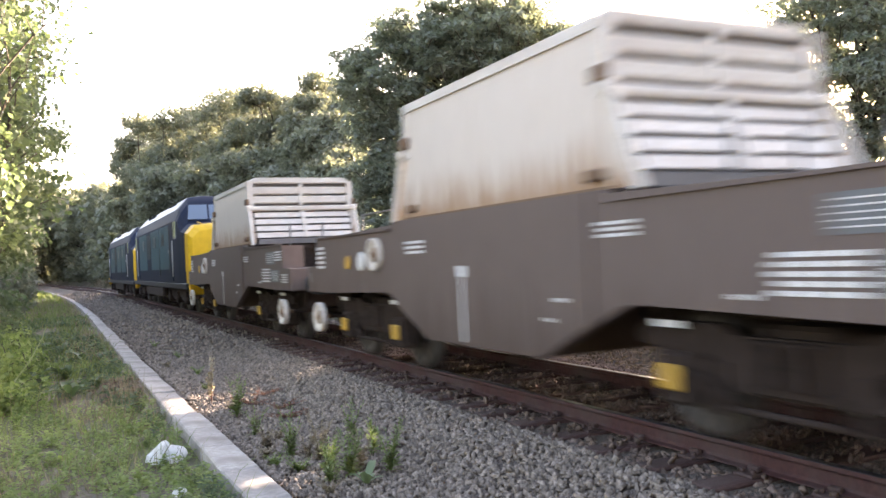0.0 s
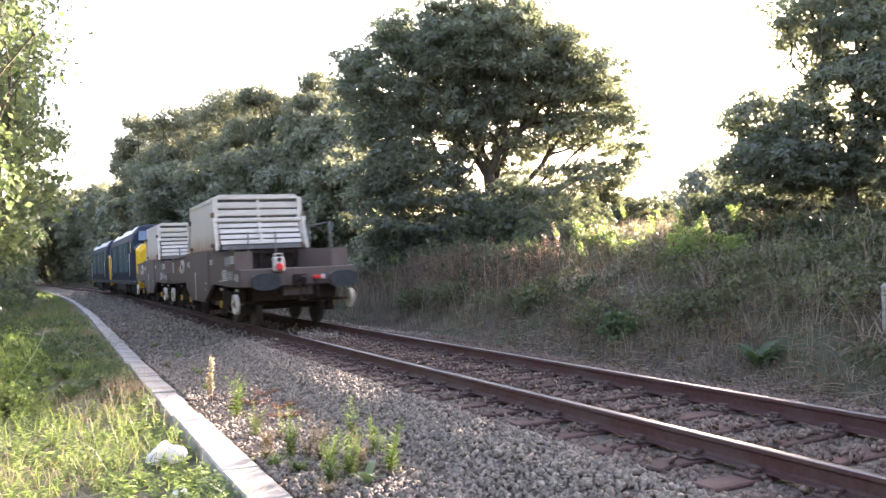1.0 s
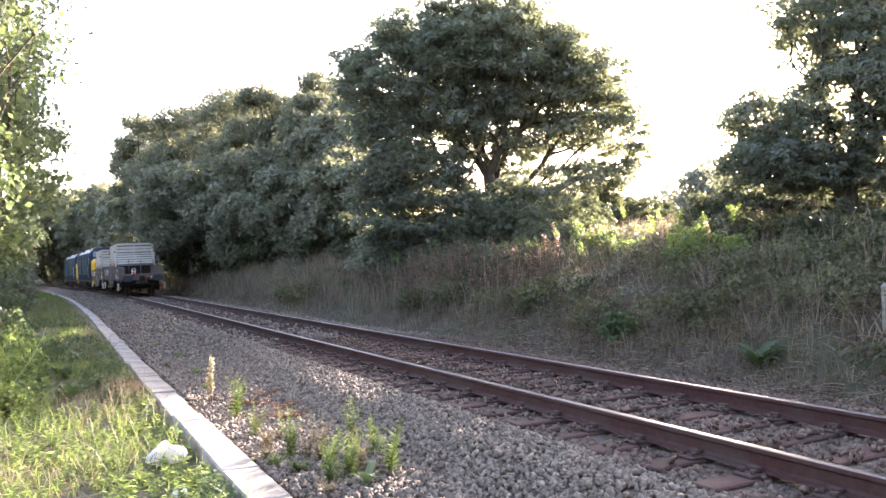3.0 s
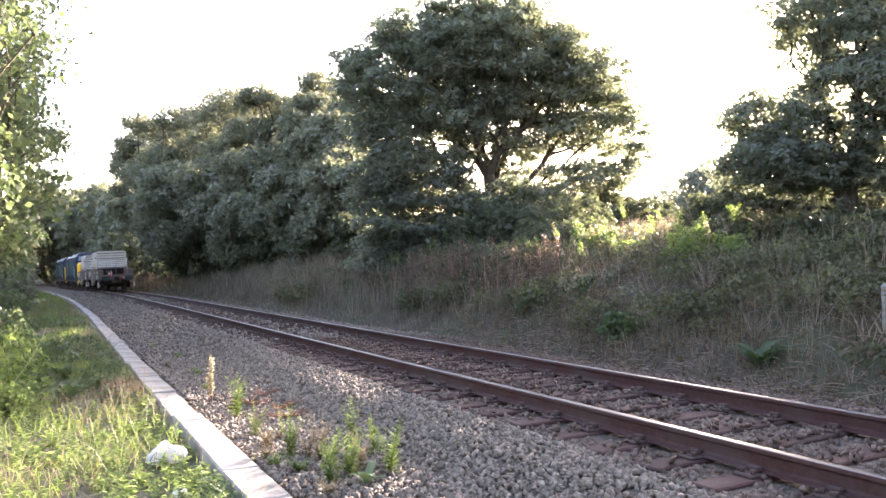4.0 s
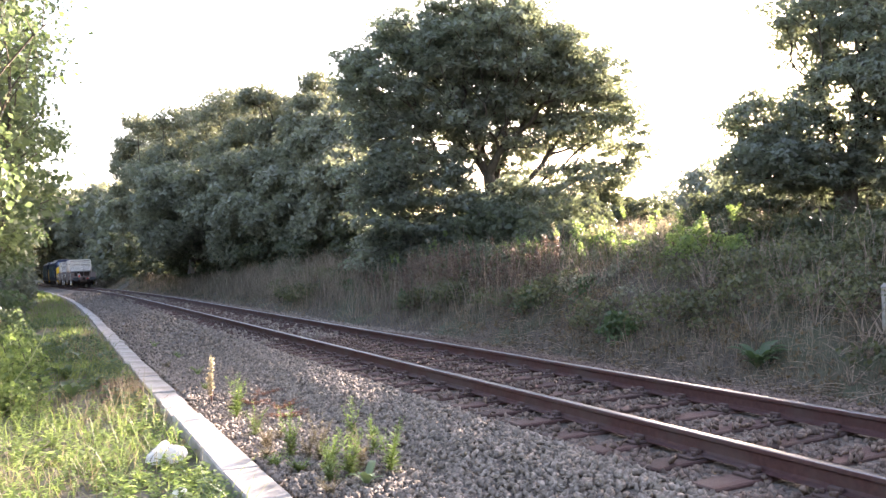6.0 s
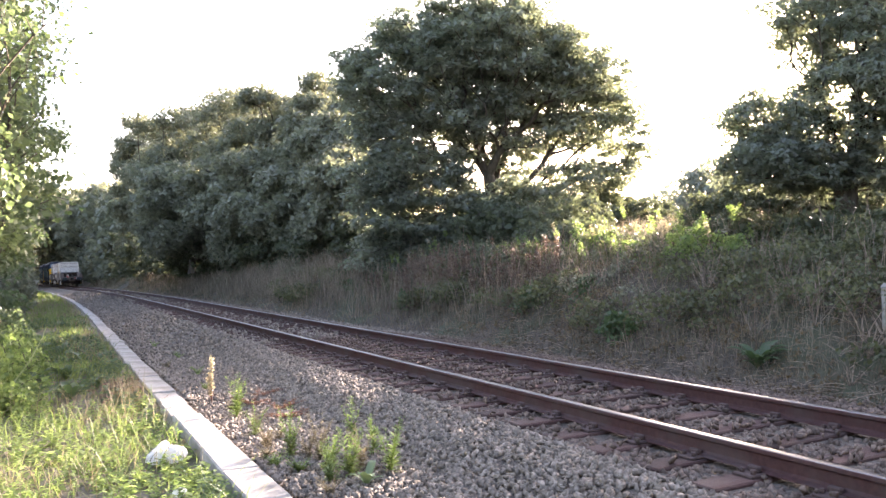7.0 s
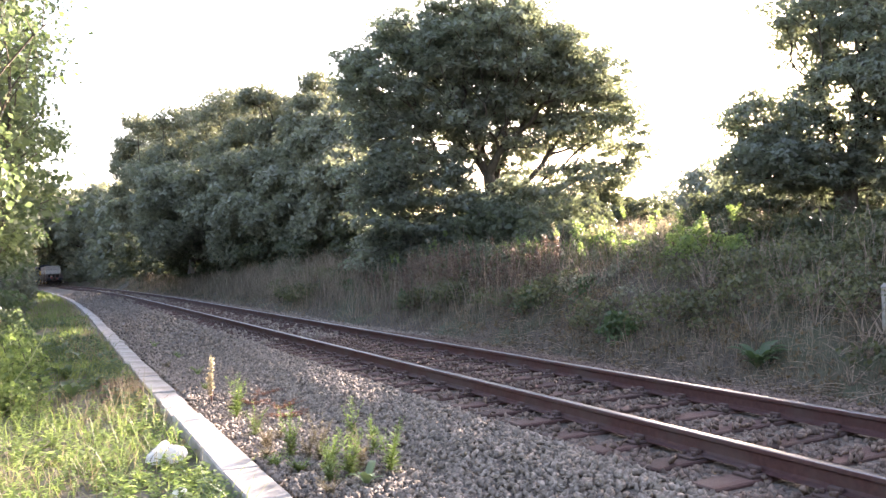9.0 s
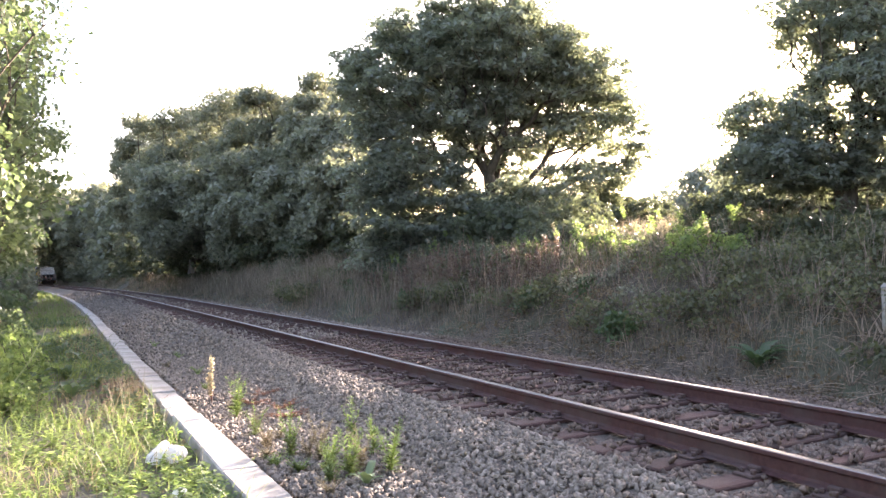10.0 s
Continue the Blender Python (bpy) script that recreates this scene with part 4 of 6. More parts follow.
BURSTS = [(4.96, 4.74), (3.77, 3.96), (8.03, 4.74), (2.43, 2.95), (5.6, 4.9), (4.4, 4.3), (9.0, 4.9), (6.3, 4.4), (3.2, 4.4), (2.2, 3.6), (7.6, 4.3)]
BURSTS += [(-1.5 + 17 * rg.random() ** 1.1, rg.uniform(3.1, 7.2)) for _ in range(75)]
paths_ = []
for i, (s, off) in enumerate(BURSTS):
    root = here(s, off, -0.03)
    tall = 1.0 if off > 3.6 else 0.55
    for _ in range(rg.randint(6, 11)):
        a_ = rg.uniform(0, 2 * math.pi)
        t_ = rg.uniform(0.1, 0.75)
        paths_.append(stem_path(root, (math.cos(a_) * t_, math.sin(a_) * t_, 1.0), rg.uniform(0.35, 1.05) * tall, rg.uniform(0.004, 0.0085), rg.uniform(0.0, 0.3)))
for i in range(620):
    s, off = -1.5 + 34 * rg.random() ** 1.5, rg.uniform(3.0, 8.2)
    paths_.append(stem_path(here(s, off, -0.03), (rg.uniform(-.3, .3), rg.uniform(-.3, .3), 1.0), rg.uniform(0.4, 1.1) * (1 if off > 3.8 else 0.5), rg.uniform(0.003, 0.007) * (1 + max(0.0, s) * 0.03), rg.uniform(0, 0.15)))
for i in range(1500):
    s, off = rg.uniform(-1.8, 13.0), 2.5 + 2.4 * rg.random() ** 1.6
    a_ = rg.uniform(0, 2 * math.pi)
    paths_.append(stem_path(here(s, off, 0.02), (math.cos(a_), math.sin(a_), rg.uniform(0.05, 0.55)), rg.uniform(0.14, 0.5), rg.uniform(0.003, 0.007), rg.uniform(0.1, 0.4)))
tagged(new("dead_stems", branch_mesh("dead_stems", paths_, M_TWIG)), "tangle of dead grey-brown stems on the bank", "dead stems", kind="stuff")
# russet stalks gone to seed under the oak
c_, r_, paths_ = [], [], []
for i in range(230):
    s, off = rg.uniform(11.0, 21), rg.uniform(3.8, 5.2)
    p = here(s, off, -0.03)
    h_ = rg.uniform(0.5, 1.05)
    t_ = np.array([rg.uniform(-.12, .12), rg.uniform(-.12, .12), 1.0]) * h_
    paths_.append(([p, p + t_ * 0.5, p + t_], [0.008, 0.007, 0.004], 3))
    for q in (0.5, 0.65, 0.8, 0.92):
        c_.append(p + t_ * q)
        r_.append(0.075 * (1.2 - 0.6 * q))
V_, F_ = leaf_cloud(np.array(c_), np.array(r_), 13, 0.05, G, 1.6, -0.4)
tagged(new("seed_stalks", tri_mesh("seed_stalks", V_, F_, M_RUSSET)), "russet stalks gone to seed on the bank", "dry plants", kind="stuff")
tagged(new("seed_stalk_stems", branch_mesh("seed_stalk_stems", paths_, M_TWIG)), "brown stems of the seeding stalks on the bank", "dry plants", kind="stuff")
# fallen dry leaves over the foot of the bank
n_ = 420
S_, O_ = G.uniform(-2, 11, n_), 2.45 + 2.6 * G.random(n_) ** 1.4
x_, y_, z_ = tp(S_, O_, ground_z(S_, O_) + 0.04)
V_, F_ = leaf_cloud(np.stack([x_, y_, z_], -1), G.uniform(0.06, 0.2, n_), 12, 0.045, G, 0.35, 0.0, 0.3)
tagged(new("leaf_litter", tri_mesh("leaf_litter", V_, F_, M_BRUSH)), "fallen brown leaves over the foot of the bank", "leaf litter", kind="stuff")
# a pale-leaved bush standing out of the shade into the low sun, and lone shoots round it
for i, (s, off, h, w) in enumerate([(7.4, 5.15, 0.75, 0.42), (7.9, 5.5, 0.7, 0.38), (7.0, 5.6, 0.6, 0.32), (8.7, 6.3, 0.6, 0.4), (9.6, 5.6, 0.55, 0.28), (11.7, 6.7, 0.6, 0.5), (12.4, 6.9, 0.65, 0.5), (13.1, 6.8, 0.7, 0.55)]):
    tree("shrub", here(s, off, -0.03), crown_lobes(h, w, 6, 590 + i, 0.3), 595 + i, 0.06, M_WEED, clumps=44, per=20, crad=0.11, flat=0.8, level=0.3, trunk_r=0.014, fork=0.2, label="pale green sunlit bush on the upper bank", category="shrub", group="pale bushes on the bank")
c_, d_ = [], []
for i in range(110):
    s, off = G.uniform(6.5, 22), G.uniform(5.0, 8.6)
    p = here(s, off)
    h_ = G.uniform(0.35, 0.85)
    for q in range(4):
        (c_ if i % 3 else d_).append(p + np.array([0.02 * q, 0, h_ - 0.06 * q]))
V_, F_ = leaf_cloud(np.array(c_), np.full(len(c_), 0.06), 12, 0.06, G, 1.4, -0.4)
tagged(new("crest_shoots", tri_mesh("crest_shoots", V_, F_, M_WEED)), "pale green leafy shoots catching the low sun", "weeds", kind="stuff")
V_, F_ = leaf_cloud(np.array(d_), np.full(len(d_), 0.045), 16, 0.04, G, 1.6, -0.4)
tagged(new("seed_heads", tri_mesh("seed_heads", V_, F_, M_FLUFF)), "pale fluffy seed heads on the upper bank", "seed heads", kind="stuff")

# verge beside the kerb: green and dry grass, broad-leaved weeds, bare soil between
S_, O_ = scatter_far(G, 62000, -4.0, 130, -8.5, -3.87, 2.6)
tuft = hash_noise(S_ * 1.1, O_ * 1.1, 31)
k_ = G.random(len(S_)) < 0.10 + 1.4 * np.clip(tuft - 0.3, 0, 1)
k_ &= ~((O_ > -4.25) & (G.random(len(S_)) < 0.6))
blades("verge_grass", S_[k_], O_[k_], (0.07 + 0.3 * G.random(k_.sum()) ** 1.4) * (0.5 + tuft[k_]), 0.006 + 0.0006 * np.maximum(S_[k_], 0), M_GRASS, 41, 0.8, "short green grass on the verge")
S_, O_ = scatter_far(G, 46000, -2.5, 60, -8.5, -3.9, 2.2)
k_ = G.random(len(S_)) < 1.3 * np.clip(hash_noise(S_ * 0.7 + 9, O_ * 0.7, 37) - 0.36, 0, 1)
blades("dry_verge_grass", S_[k_], O_[k_], 0.08 + 0.36 * G.random(k_.sum()) ** 1.6, 0.005 + 0.0004 * np.maximum(S_[k_], 0), M_DRY, 43, 0.75, "dry pale grass stalks among the verge grass")
# the verge and the bank go on behind
S_, O_ = G.uniform(-16, -2.3, 9000), G.uniform(-9.5, -3.87, 9000)
k_ = G.random(9000) < 0.2 + 1.3 * np.clip(hash_noise(S_ * 1.1, O_ * 1.1, 31) - 0.3, 0, 1)
blades("verge_grass", S_[k_], O_[k_], 0.06 + 0.22 * G.random(k_.sum()), np.full(k_.sum(), 0.012), M_GRASS, 45, 0.8, "short green grass along the verge")
S_, O_ = G.uniform(-16, -1.8, 5000), G.uniform(2.7, 9.5, 5000)
blades("dry_bank_grass", S_, O_, 0.15 + 0.4 * G.random(5000), np.full(5000, 0.014), M_STRAW, 46, 0.6, "dry straw-coloured grass back along the bank")
# tall straw standing by the kerb
S_, O_ = G.normal(8.4, 0.55, 130), G.normal(-4.25, 0.16, 130)
blades("tall_straw", S_, np.minimum(O_, -3.95), 0.2 + 0.4 * G.random(130), np.full(130, 0.007), M_DRY, 44, 0.3, "tall dry straw standing beside the kerb")


def sprigs(name, S, O, leaves, leaf, height, material, seed, label):
    """Small weeds: each a few pointed leaves spreading from one short stem."""
    rng = np.random.default_rng(seed)
    n = len(S)
    x, y, z = tp(S, O, ground_z(S, O))
    P = np.repeat(np.stack([x, y, z], -1), leaves, 0)
    grow = np.repeat(rng.uniform(0.5, 1.2, n), leaves)
    q = np.tile((np.arange(leaves) + 0.5) / leaves, n)
    P[:, 2] += q * height * grow
    a = rng.uniform(0, 2 * math.pi, len(P))
    rise = rng.uniform(0.0, 0.9, len(P))
    d = np.stack([np.cos(a), np.sin(a), rise], -1)
    d /= np.linalg.norm(d, axis=1)[:, None]
    sd = np.stack([-np.sin(a), np.cos(a), rng.uniform(-0.5, 0.5, len(P))], -1)
    L = (leaf * grow * rng.uniform(0.6, 1.3, len(P)) * (1.15 - 0.5 * q))[:, None]
    tip = P + d * L - np.array([0, 0, 0.28]) * L
    mid = P + d * L * 0.45
    V = np.stack([P, mid + sd * L * 0.24, tip, mid - sd * L * 0.24], 1).reshape(-1, 3)
    return tagged(new(name, tri_mesh(name, V, np.arange(len(V)).reshape(-1, 4), material)), label, "weeds", kind="stuff")


S_, O_ = scatter_far(G, 9500, -2.5, 34, -8.0, -3.9, 2.0)
k_ = hash_noise(S_ * 0.8 + 70, O_ * 0.8, 39) > 0.2 + 0.3 * np.clip((S_ - 6.0) / 4.0, 0, 1)
sprigs("verge_weeds", S_[k_], O_[k_], 11, 0.085, 0.14, M_WEED, 38, "broad-leaved green weeds carpeting the verge")
S_ = np.append(G.uniform(-15, -2.4, 2200), G.uniform(-2.4, 16, 900))
O_ = np.append(G.uniform(-10.5, -3.9, 2200), -8.0 - 3.0 * G.random(900) ** 1.5)
k_ = hash_noise(S_ * 0.8 + 70, O_ * 0.8, 39) > 0.25
sprigs("verge_weeds", S_[k_], O_[k_], 10, 0.09, 0.13, M_WEED, 37, "broad-leaved green weeds back along the verge")
S_, O_ = G.uniform(7.0, 34, 2600), G.uniform(-8.0, -4.0, 2600)
k_ = hash_noise(S_ * 0.6 + 20, O_ * 0.8, 47) > 0.42
sprigs("verge_nettles", S_[k_], O_[k_], 10, 0.17, 0.16, M_NETTLE, 48, "patches of larger green leaves on the shaded verge")
# weeds grown up against the kerb, and reddish dead growth beside it
n_ = 300
S_, O_ = -2 + 22 * G.random(n_) ** 1.6, -3.95 - 0.18 * G.random(n_)
k_ = hash_noise(S_ * 1.3, O_ * 0.5, 67) > 0.42
sprigs("kerb_weeds", S_[k_], O_[k_], 11, 0.08, 0.16, M_NETTLE, 68, "small green weeds grown up against the kerb")
sprigs("dead_weeds", G.normal(9.4, 0.7, 130), np.minimum(G.normal(-4.2, 0.2, 130), -3.95), 10, 0.08, 0.14, M_RUSSET, 69, "low reddish dead growth beside the kerb")


def weed(name, s, off, h, stems, leaf, material, seed, label, spread=0.16, narrow=True, head=None, stem_mat=None):
    """A weed on the ballast: stems, leaves up each stem, and a seed head where it has one."""
    rng = np.random.default_rng(seed)
    z0 = float(ground_z(np.array(s), np.array(off)))
    th = tagged(new(name), label, "weed", "weeds on the ballast")
    th.location = tv(s, off, z0)
    paths, V, F, hv, hf = [], [], [], [], []
    n = m = 0
    for i in range(stems):
        a = rng.uniform(0, 2 * math.pi)
        hh = h * rng.uniform(0.55, 1.0)
        r0 = np.array([math.cos(a), math.sin(a), 0]) * spread
        pts = [r0 * q * 0.25 + r0 * q * q * 0.8 + np.array([0, 0, hh * q]) for q in (0, 0.33, 0.66, 1)]
        pts[0] = pts[0] - np.array([0, 0, 0.04])
        paths.append((pts, [0.004, 0.0035, 0.003, 0.0015], 4))
        k = int(14 + hh * 46)
        for j in range(k):
            q = 0.1 + 0.9 * j / k
            p = r0 * q * 0.25 + r0 * q * q * 0.8 + np.array([0, 0, hh * q])
            b = rng.uniform(0, 2 * math.pi)
            L = leaf * rng.uniform(0.6, 1.2) * (1.15 - 0.7 * q)
            d = np.array([math.cos(b), math.sin(b), rng.uniform(0.2, 1.1)])
            d /= np.linalg.norm(d)
            sd = np.cross(d, [0, 0, 1.0])
            sd /= np.linalg.norm(sd) + 1e-9
            w = L * (0.11 if narrow else 0.26)
            V += [p, p + d * L * 0.5 + sd * w, p + d * L - np.array([0, 0, L * 0.25]), p + d * L * 0.5 - sd * w]
            F.append((n, n + 1, n + 2, n + 3))
            n += 4
        if head:
            c = np.array([pts[-1] * (1.0 - 0.085 * q) for q in range(8)])
            v, f = leaf_cloud(c, np.full(8, 0.026), 20, 0.034, rng, 1.4)
            hv.append(v)
            hf.append(f + m)
            m += len(v)
    for path in paths:
        st = new("stem", branch_mesh("stem", [path], stem_mat or material))
        st.parent = th
    lf = new("foliage", tri_mesh("foliage", np.array(V), np.array(F), material))
    lf.parent = th
    if head:
        hd = new("seed_head", tri_mesh("seed_head", np.vstack(hv), np.vstack(hf), head))
        hd.parent = th
        tagged(hd, "pale fluffy seed head")


for i, (s, off, h, n, leaf, kind) in enumerate((
        (6.28, -3.10, 0.50, 5, 0.12, 0), (4.95, -3.16, 0.34, 4, 0.09, 0), (4.3, -3.2, 0.26, 5, 0.08, 1), (3.72, -3.12, 0.46, 6, 0.10, 0), (3.5, -3.0, 0.30, 5, 0.08, 1), (3.3, -2.95, 0.44, 6, 0.08, 1),
        (2.85, -3.0, 0.36, 7, 0.10, 0), (2.6, -2.9, 0.36, 7, 0.10, 2), (2.39, -2.62, 0.42, 6, 0.10, 2), (3.83, -2.46, 0.44, 2, 0.10, 0), (3.1, -2.5, 0.40, 2, 0.10, 2), (3.45, -3.32, 0.14, 8, 0.07, 0), (5.6, -3.0, 0.16, 5, 0.07, 1),
        (2.75, -2.75, 0.34, 6, 0.08, 1), (2.5, -3.1, 0.24, 6, 0.08, 0), (3.9, -3.3, 0.14, 7, 0.07, 1), (3.1, -3.2, 0.12, 8, 0.07, 0), (4.6, -3.0, 0.14, 6, 0.07, 1), (2.2, -3.2, 0.14, 7, 0.06, 1),
        (6.9, -3.05, 0.14, 6, 0.07, 1), (8.6, -3.1, 0.14, 5, 0.07, 2), (10.5, -2.9, 0.16, 5, 0.08, 2), (13.5, -2.8, 0.16, 6, 0.08, 2), (17, -2.9, 0.18, 6, 0.08, 2), (12.0, -3.2, 0.14, 6, 0.07, 1))):
    weed("weed", s, off, h * 1.22, n + 2, leaf * 1.1, (M_WEED, M_DRY, M_WEED)[kind], 200 + i, ("sunlit yellow-green upright weed in the ballast", "dry straw-coloured weed in the ballast", "slender green weed in the ballast")[kind], spread=0.12)
for i, (s, off) in enumerate(((7.41, -2.54), (6.28, -2.53), (6.9, -2.75), (5.7, -2.65))):
    weed("red_weed", s, off, 0.13, 9, 0.07, M_REDWEED, 230 + i, "low reddish weed creeping over the ballast", spread=0.3, narrow=False)
weed("seeding_weed", 7.41, -3.2, 0.74, 2, 0.07, M_REDWEED, 240, "tall reddish weed with a pale fluffy seed head", spread=0.05, head=M_FLUFF, stem_mat=M_REDWEED)
# broad-leaved plants: rosettes of large leaves


def rosette(s, off, n, length, material, seed, label, rise=0.8):
    rng = np.random.default_rng(seed)
    th = tagged(new("broad_leaved_plant"), label, "plant", "broad-leaved plants")
    th.location = tv(s, off, float(ground_z(np.array(s), np.array(off))))
    for i in range(n):
        a = 2 * math.pi * i / n + rng.uniform(-0.3, 0.3)
        L = length * rng.uniform(0.6, 1.2)
        lift = rise * rng.uniform(0.5, 1.2)
        d = np.array([math.cos(a), math.sin(a), 0.0])
        sd = np.array([-math.sin(a), math.cos(a), 0.0])
        V, F = [], []
        for j in range(6):
            q = j / 5
            w = L * 0.125 * math.sin(math.pi * min(0.97, 0.08 + q * 0.92)) ** 0.8
            c = d * L * q * 0.75 + np.array([0, 0, L * lift * (q - 0.6 * q * q)])
            V += [c - sd * w + np.array([0, 0, w * 0.35]), c, c + sd * w + np.array([0, 0, w * 0.35])]
        for j in range(5):
            b = j * 3
            F += [(b, b + 1, b + 4, b + 3), (b + 1, b + 2, b + 5, b + 4)]
        ob = new("leaf", tri_mesh("leaf", np.array(V), np.array(F), material, smooth=True))
        ob.parent = th


rosette(2.29, -2.87, 6, 0.26, M_DOCK, 301, "pale green dock plant on the ballast edge", 1.3)
rosette(3.95, 3.1, 26, 0.5, M_NETTLE, 302, "large broad-leaved green plant at the foot of the bank", 1.35)
rosette(12.2, -4.9, 16, 0.55, M_NETTLE, 303, "broad-leaved green plant on the shaded verge", 0.9)
rosette(14.6, -4.5, 14, 0.5, M_NETTLE, 304, "broad-leaved green plant on the shaded verge", 0.9)
for k, (s, off) in enumerate(((10.2, -4.5), (11.4, -5.3), (13.6, -5.4), (16.5, -4.9), (18.5, -5.2), (9.2, -4.9))):
    rosette(s, off, 15, 0.42, M_NETTLE, 310 + k, "broad-leaved green plant on the shaded verge", 1.0)
# one long arching bramble shoot
_b = np.array(tv(9.5, -5.75, -0.6))
_p = [_b + np.array(q) for q in ((0, 0, 0), (0.12, 0.05, 0.35), (0.30, 0.12, 0.62), (0.45, 0.2, 0.95), (0.5, 0.22, 1.12))]
_t = tagged(new("bramble_shoot"), "long pale arching bramble shoot above the verge", "bramble")
_o = new("stem", branch_mesh("stem", [(_p, [0.011, 0.010, 0.009, 0.007, 0.004], 6)], M_SHOOT))
_o.parent = _t


def litter(s, off, size, seed):
    bm = bmesh.new()
    for k, (dx, dy, r) in enumerate(((0, 0, 1.0), (0.8, 0.1, 0.75), (-0.55, 0.2, 0.7))):
        g = bmesh.ops.create_icosphere(bm, subdivisions=3, radius=size * 0.5 * r)
        for v in g["verts"]:
            c = v.co * (7.0 / size * 0.38)
            v.co *= 1 + 0.45 * noise.noise(c + Vector((seed, k * 3, 0))) + 0.25 * abs(noise.noise(c * 2.3))
            v.co.z = max(v.co.z * 1.05, -size * 0.16)
            v.co += Vector((dx * size * 0.5, dy * size * 0.5, size * 0.16))
    ob = part("plastic_bag", bm, M_BAG)
    ob.location = tv(s, off, float(ground_z(np.array(s), np.array(off))) + 0.04)
    return tagged(ob, "crumpled white plastic bag lying in the grass", "litter")


litter(4.44, -4.17, 0.26, 1)
litter(2.9, -4.25, 0.09, 5)
_m = bmesh.new()
box(_m, -0.045, 0.045, -0.03, 0.03, -0.2, 0.75, 0.01)
prism(_m, [(-0.045, 0.74), (0.045, 0.74), (0.0, 0.80)], -0.03, 0.03, axis="y")
_o = part("marker_post", _m, M_KERB)
_o.matrix_basis = track_pose(2.76, 4.0, float(ground_z(np.array(2.76), np.array(4.0))) - 0.26, cant=0)
tagged(_o, "small white marker post standing in the bank", "post")

# ---- train ----
FLASK_T = [0.0, 0.6, 1.0, 1.6, 2.7, 3.8, 4.5, 5.5, 7.0, 8.0, 9.0, 10.0]
FLASK_S = [1.26, 11.70, 18.58, 28.98, 48.8, 68.2, 80.2, 96.8, 121.4, 138.5, 156.3, 174.5]
RUN = np.polynomial.Polynomial.fit(FLASK_T, FLASK_S, 5)


def train_s(t):
    """Place of the last wagon's cover along the line at t seconds."""
    return float(RUN(t))


def vehicle_rows(ahead, step=0.2):
    return [(i * step, track_pose(train_s(i * step) + ahead)) for i in range(int(round(10.0 / step)) + 1)]


def streaked(name, a, b, stain, rough=0.6, low=0.0, high=1.0):
    """Paint with vertical streaks and rust gathering from height `low` upwards to `high`, in object space."""
    m = mat(name, a, b, 5, rough, bump=0.06, dist=0.003, stretch=(1, 6, 0.5))
    N, L = m.node_tree.nodes, m.node_tree.links
    bs = N["Principled BSDF"]
    col = bs.inputs["Base Color"].links[0].from_socket
    tc = N.new("ShaderNodeTexCoord")
    sep = N.new("ShaderNodeSeparateXYZ")
    L.new(tc.outputs["Object"], sep.inputs[0])
    mp = N.new("ShaderNodeMapping")
    mp.inputs["Scale"].default_value = (3, 7, 0.8)
    L.new(tc.outputs["Object"], mp.inputs["Vector"])
    nz = N.new("ShaderNodeTexNoise")
    nz.inputs["Scale"].default_value, nz.inputs["Detail"].default_value = 1.6, 5
    L.new(mp.outputs["Vector"], nz.inputs["Vector"])
    h = N.new("ShaderNodeMapRange")
    h.inputs["From Min"].default_value, h.inputs["From Max"].default_value = low, high
    h.inputs["To Min"].default_value, h.inputs["To Max"].default_value = 0.42, -0.12
    L.new(sep.outputs["Z"], h.inputs["Value"])
    add = N.new("ShaderNodeMath")
    L.new(nz.outputs["Fac"], add.inputs[0])
    L.new(h.outputs["Result"], add.inputs[1])
    r = N.new("ShaderNodeMapRange")
    r.inputs["From Min"].default_value, r.inputs["From Max"].default_value = 0.55, 0.9
    L.new(add.outputs[0], r.inputs["Value"])
    mx = N.new("ShaderNodeMix")
    mx.data_type = "RGBA"
    mx.inputs["B"].default_value = (*stain, 1)
    L.new(r.outputs["Result"], mx.inputs["Factor"])
    L.new(col, mx.inputs["A"])
    L.new(mx.outputs["Result"], bs.inputs["Base Color"])
    return m


M_BODY = streaked("grey_brown_wagon_paint", (0.110, 0.077, 0.064), (0.135, 0.097, 0.082), (0.078, 0.051, 0.040), 0.62, 0.5, 1.5)
M_UNDER = mat("grimy_underframe", (0.020, 0.013, 0.010), (0.046, 0.032, 0.026), 9, 0.9, bump=0.4, spec=0.2, c=(0.034, 0.022, 0.017), big=2, dist=0.006)
M_PANEL = streaked("cream_cover_paint", (0.55, 0.465, 0.39), (0.63, 0.54, 0.46), (0.33, 0.19, 0.105), 0.55, 1.86, 2.5)
M_WHITE = mat("dirty_white_paint", (0.54, 0.475, 0.405), (0.66, 0.595, 0.52), 6, 0.5, bump=0.06, c=(0.54, 0.46, 0.39), big=1.2, dist=0.003, stretch=(1, 1, 3))
# plain grey on rails and sills; on the cover core, painted slat shade
M_GAP = mat("grey_paint_gap_shade", (0.13, 0.12, 0.115), (0.18, 0.165, 0.155), 5, 0.7, bump=0.1)
M_RUST = mat("rust", (0.13, 0.075, 0.045), (0.23, 0.145, 0.09), 14, 0.9, bump=0.4, dist=0.004)
M_BOXY = mat("worn_yellow_paint", (0.46, 0.25, 0.04), (0.62, 0.36, 0.06), 12, 0.6, bump=0.1)
M_BUFFER = mat("blue_grey_grease", (0.022, 0.024, 0.028), (0.036, 0.039, 0.044), 8, 0.6, bump=0.1)
M_MARK = mat("white_lettering", (0.62, 0.60, 0.57), (0.72, 0.70, 0.67), 20, 0.6, bump=0)
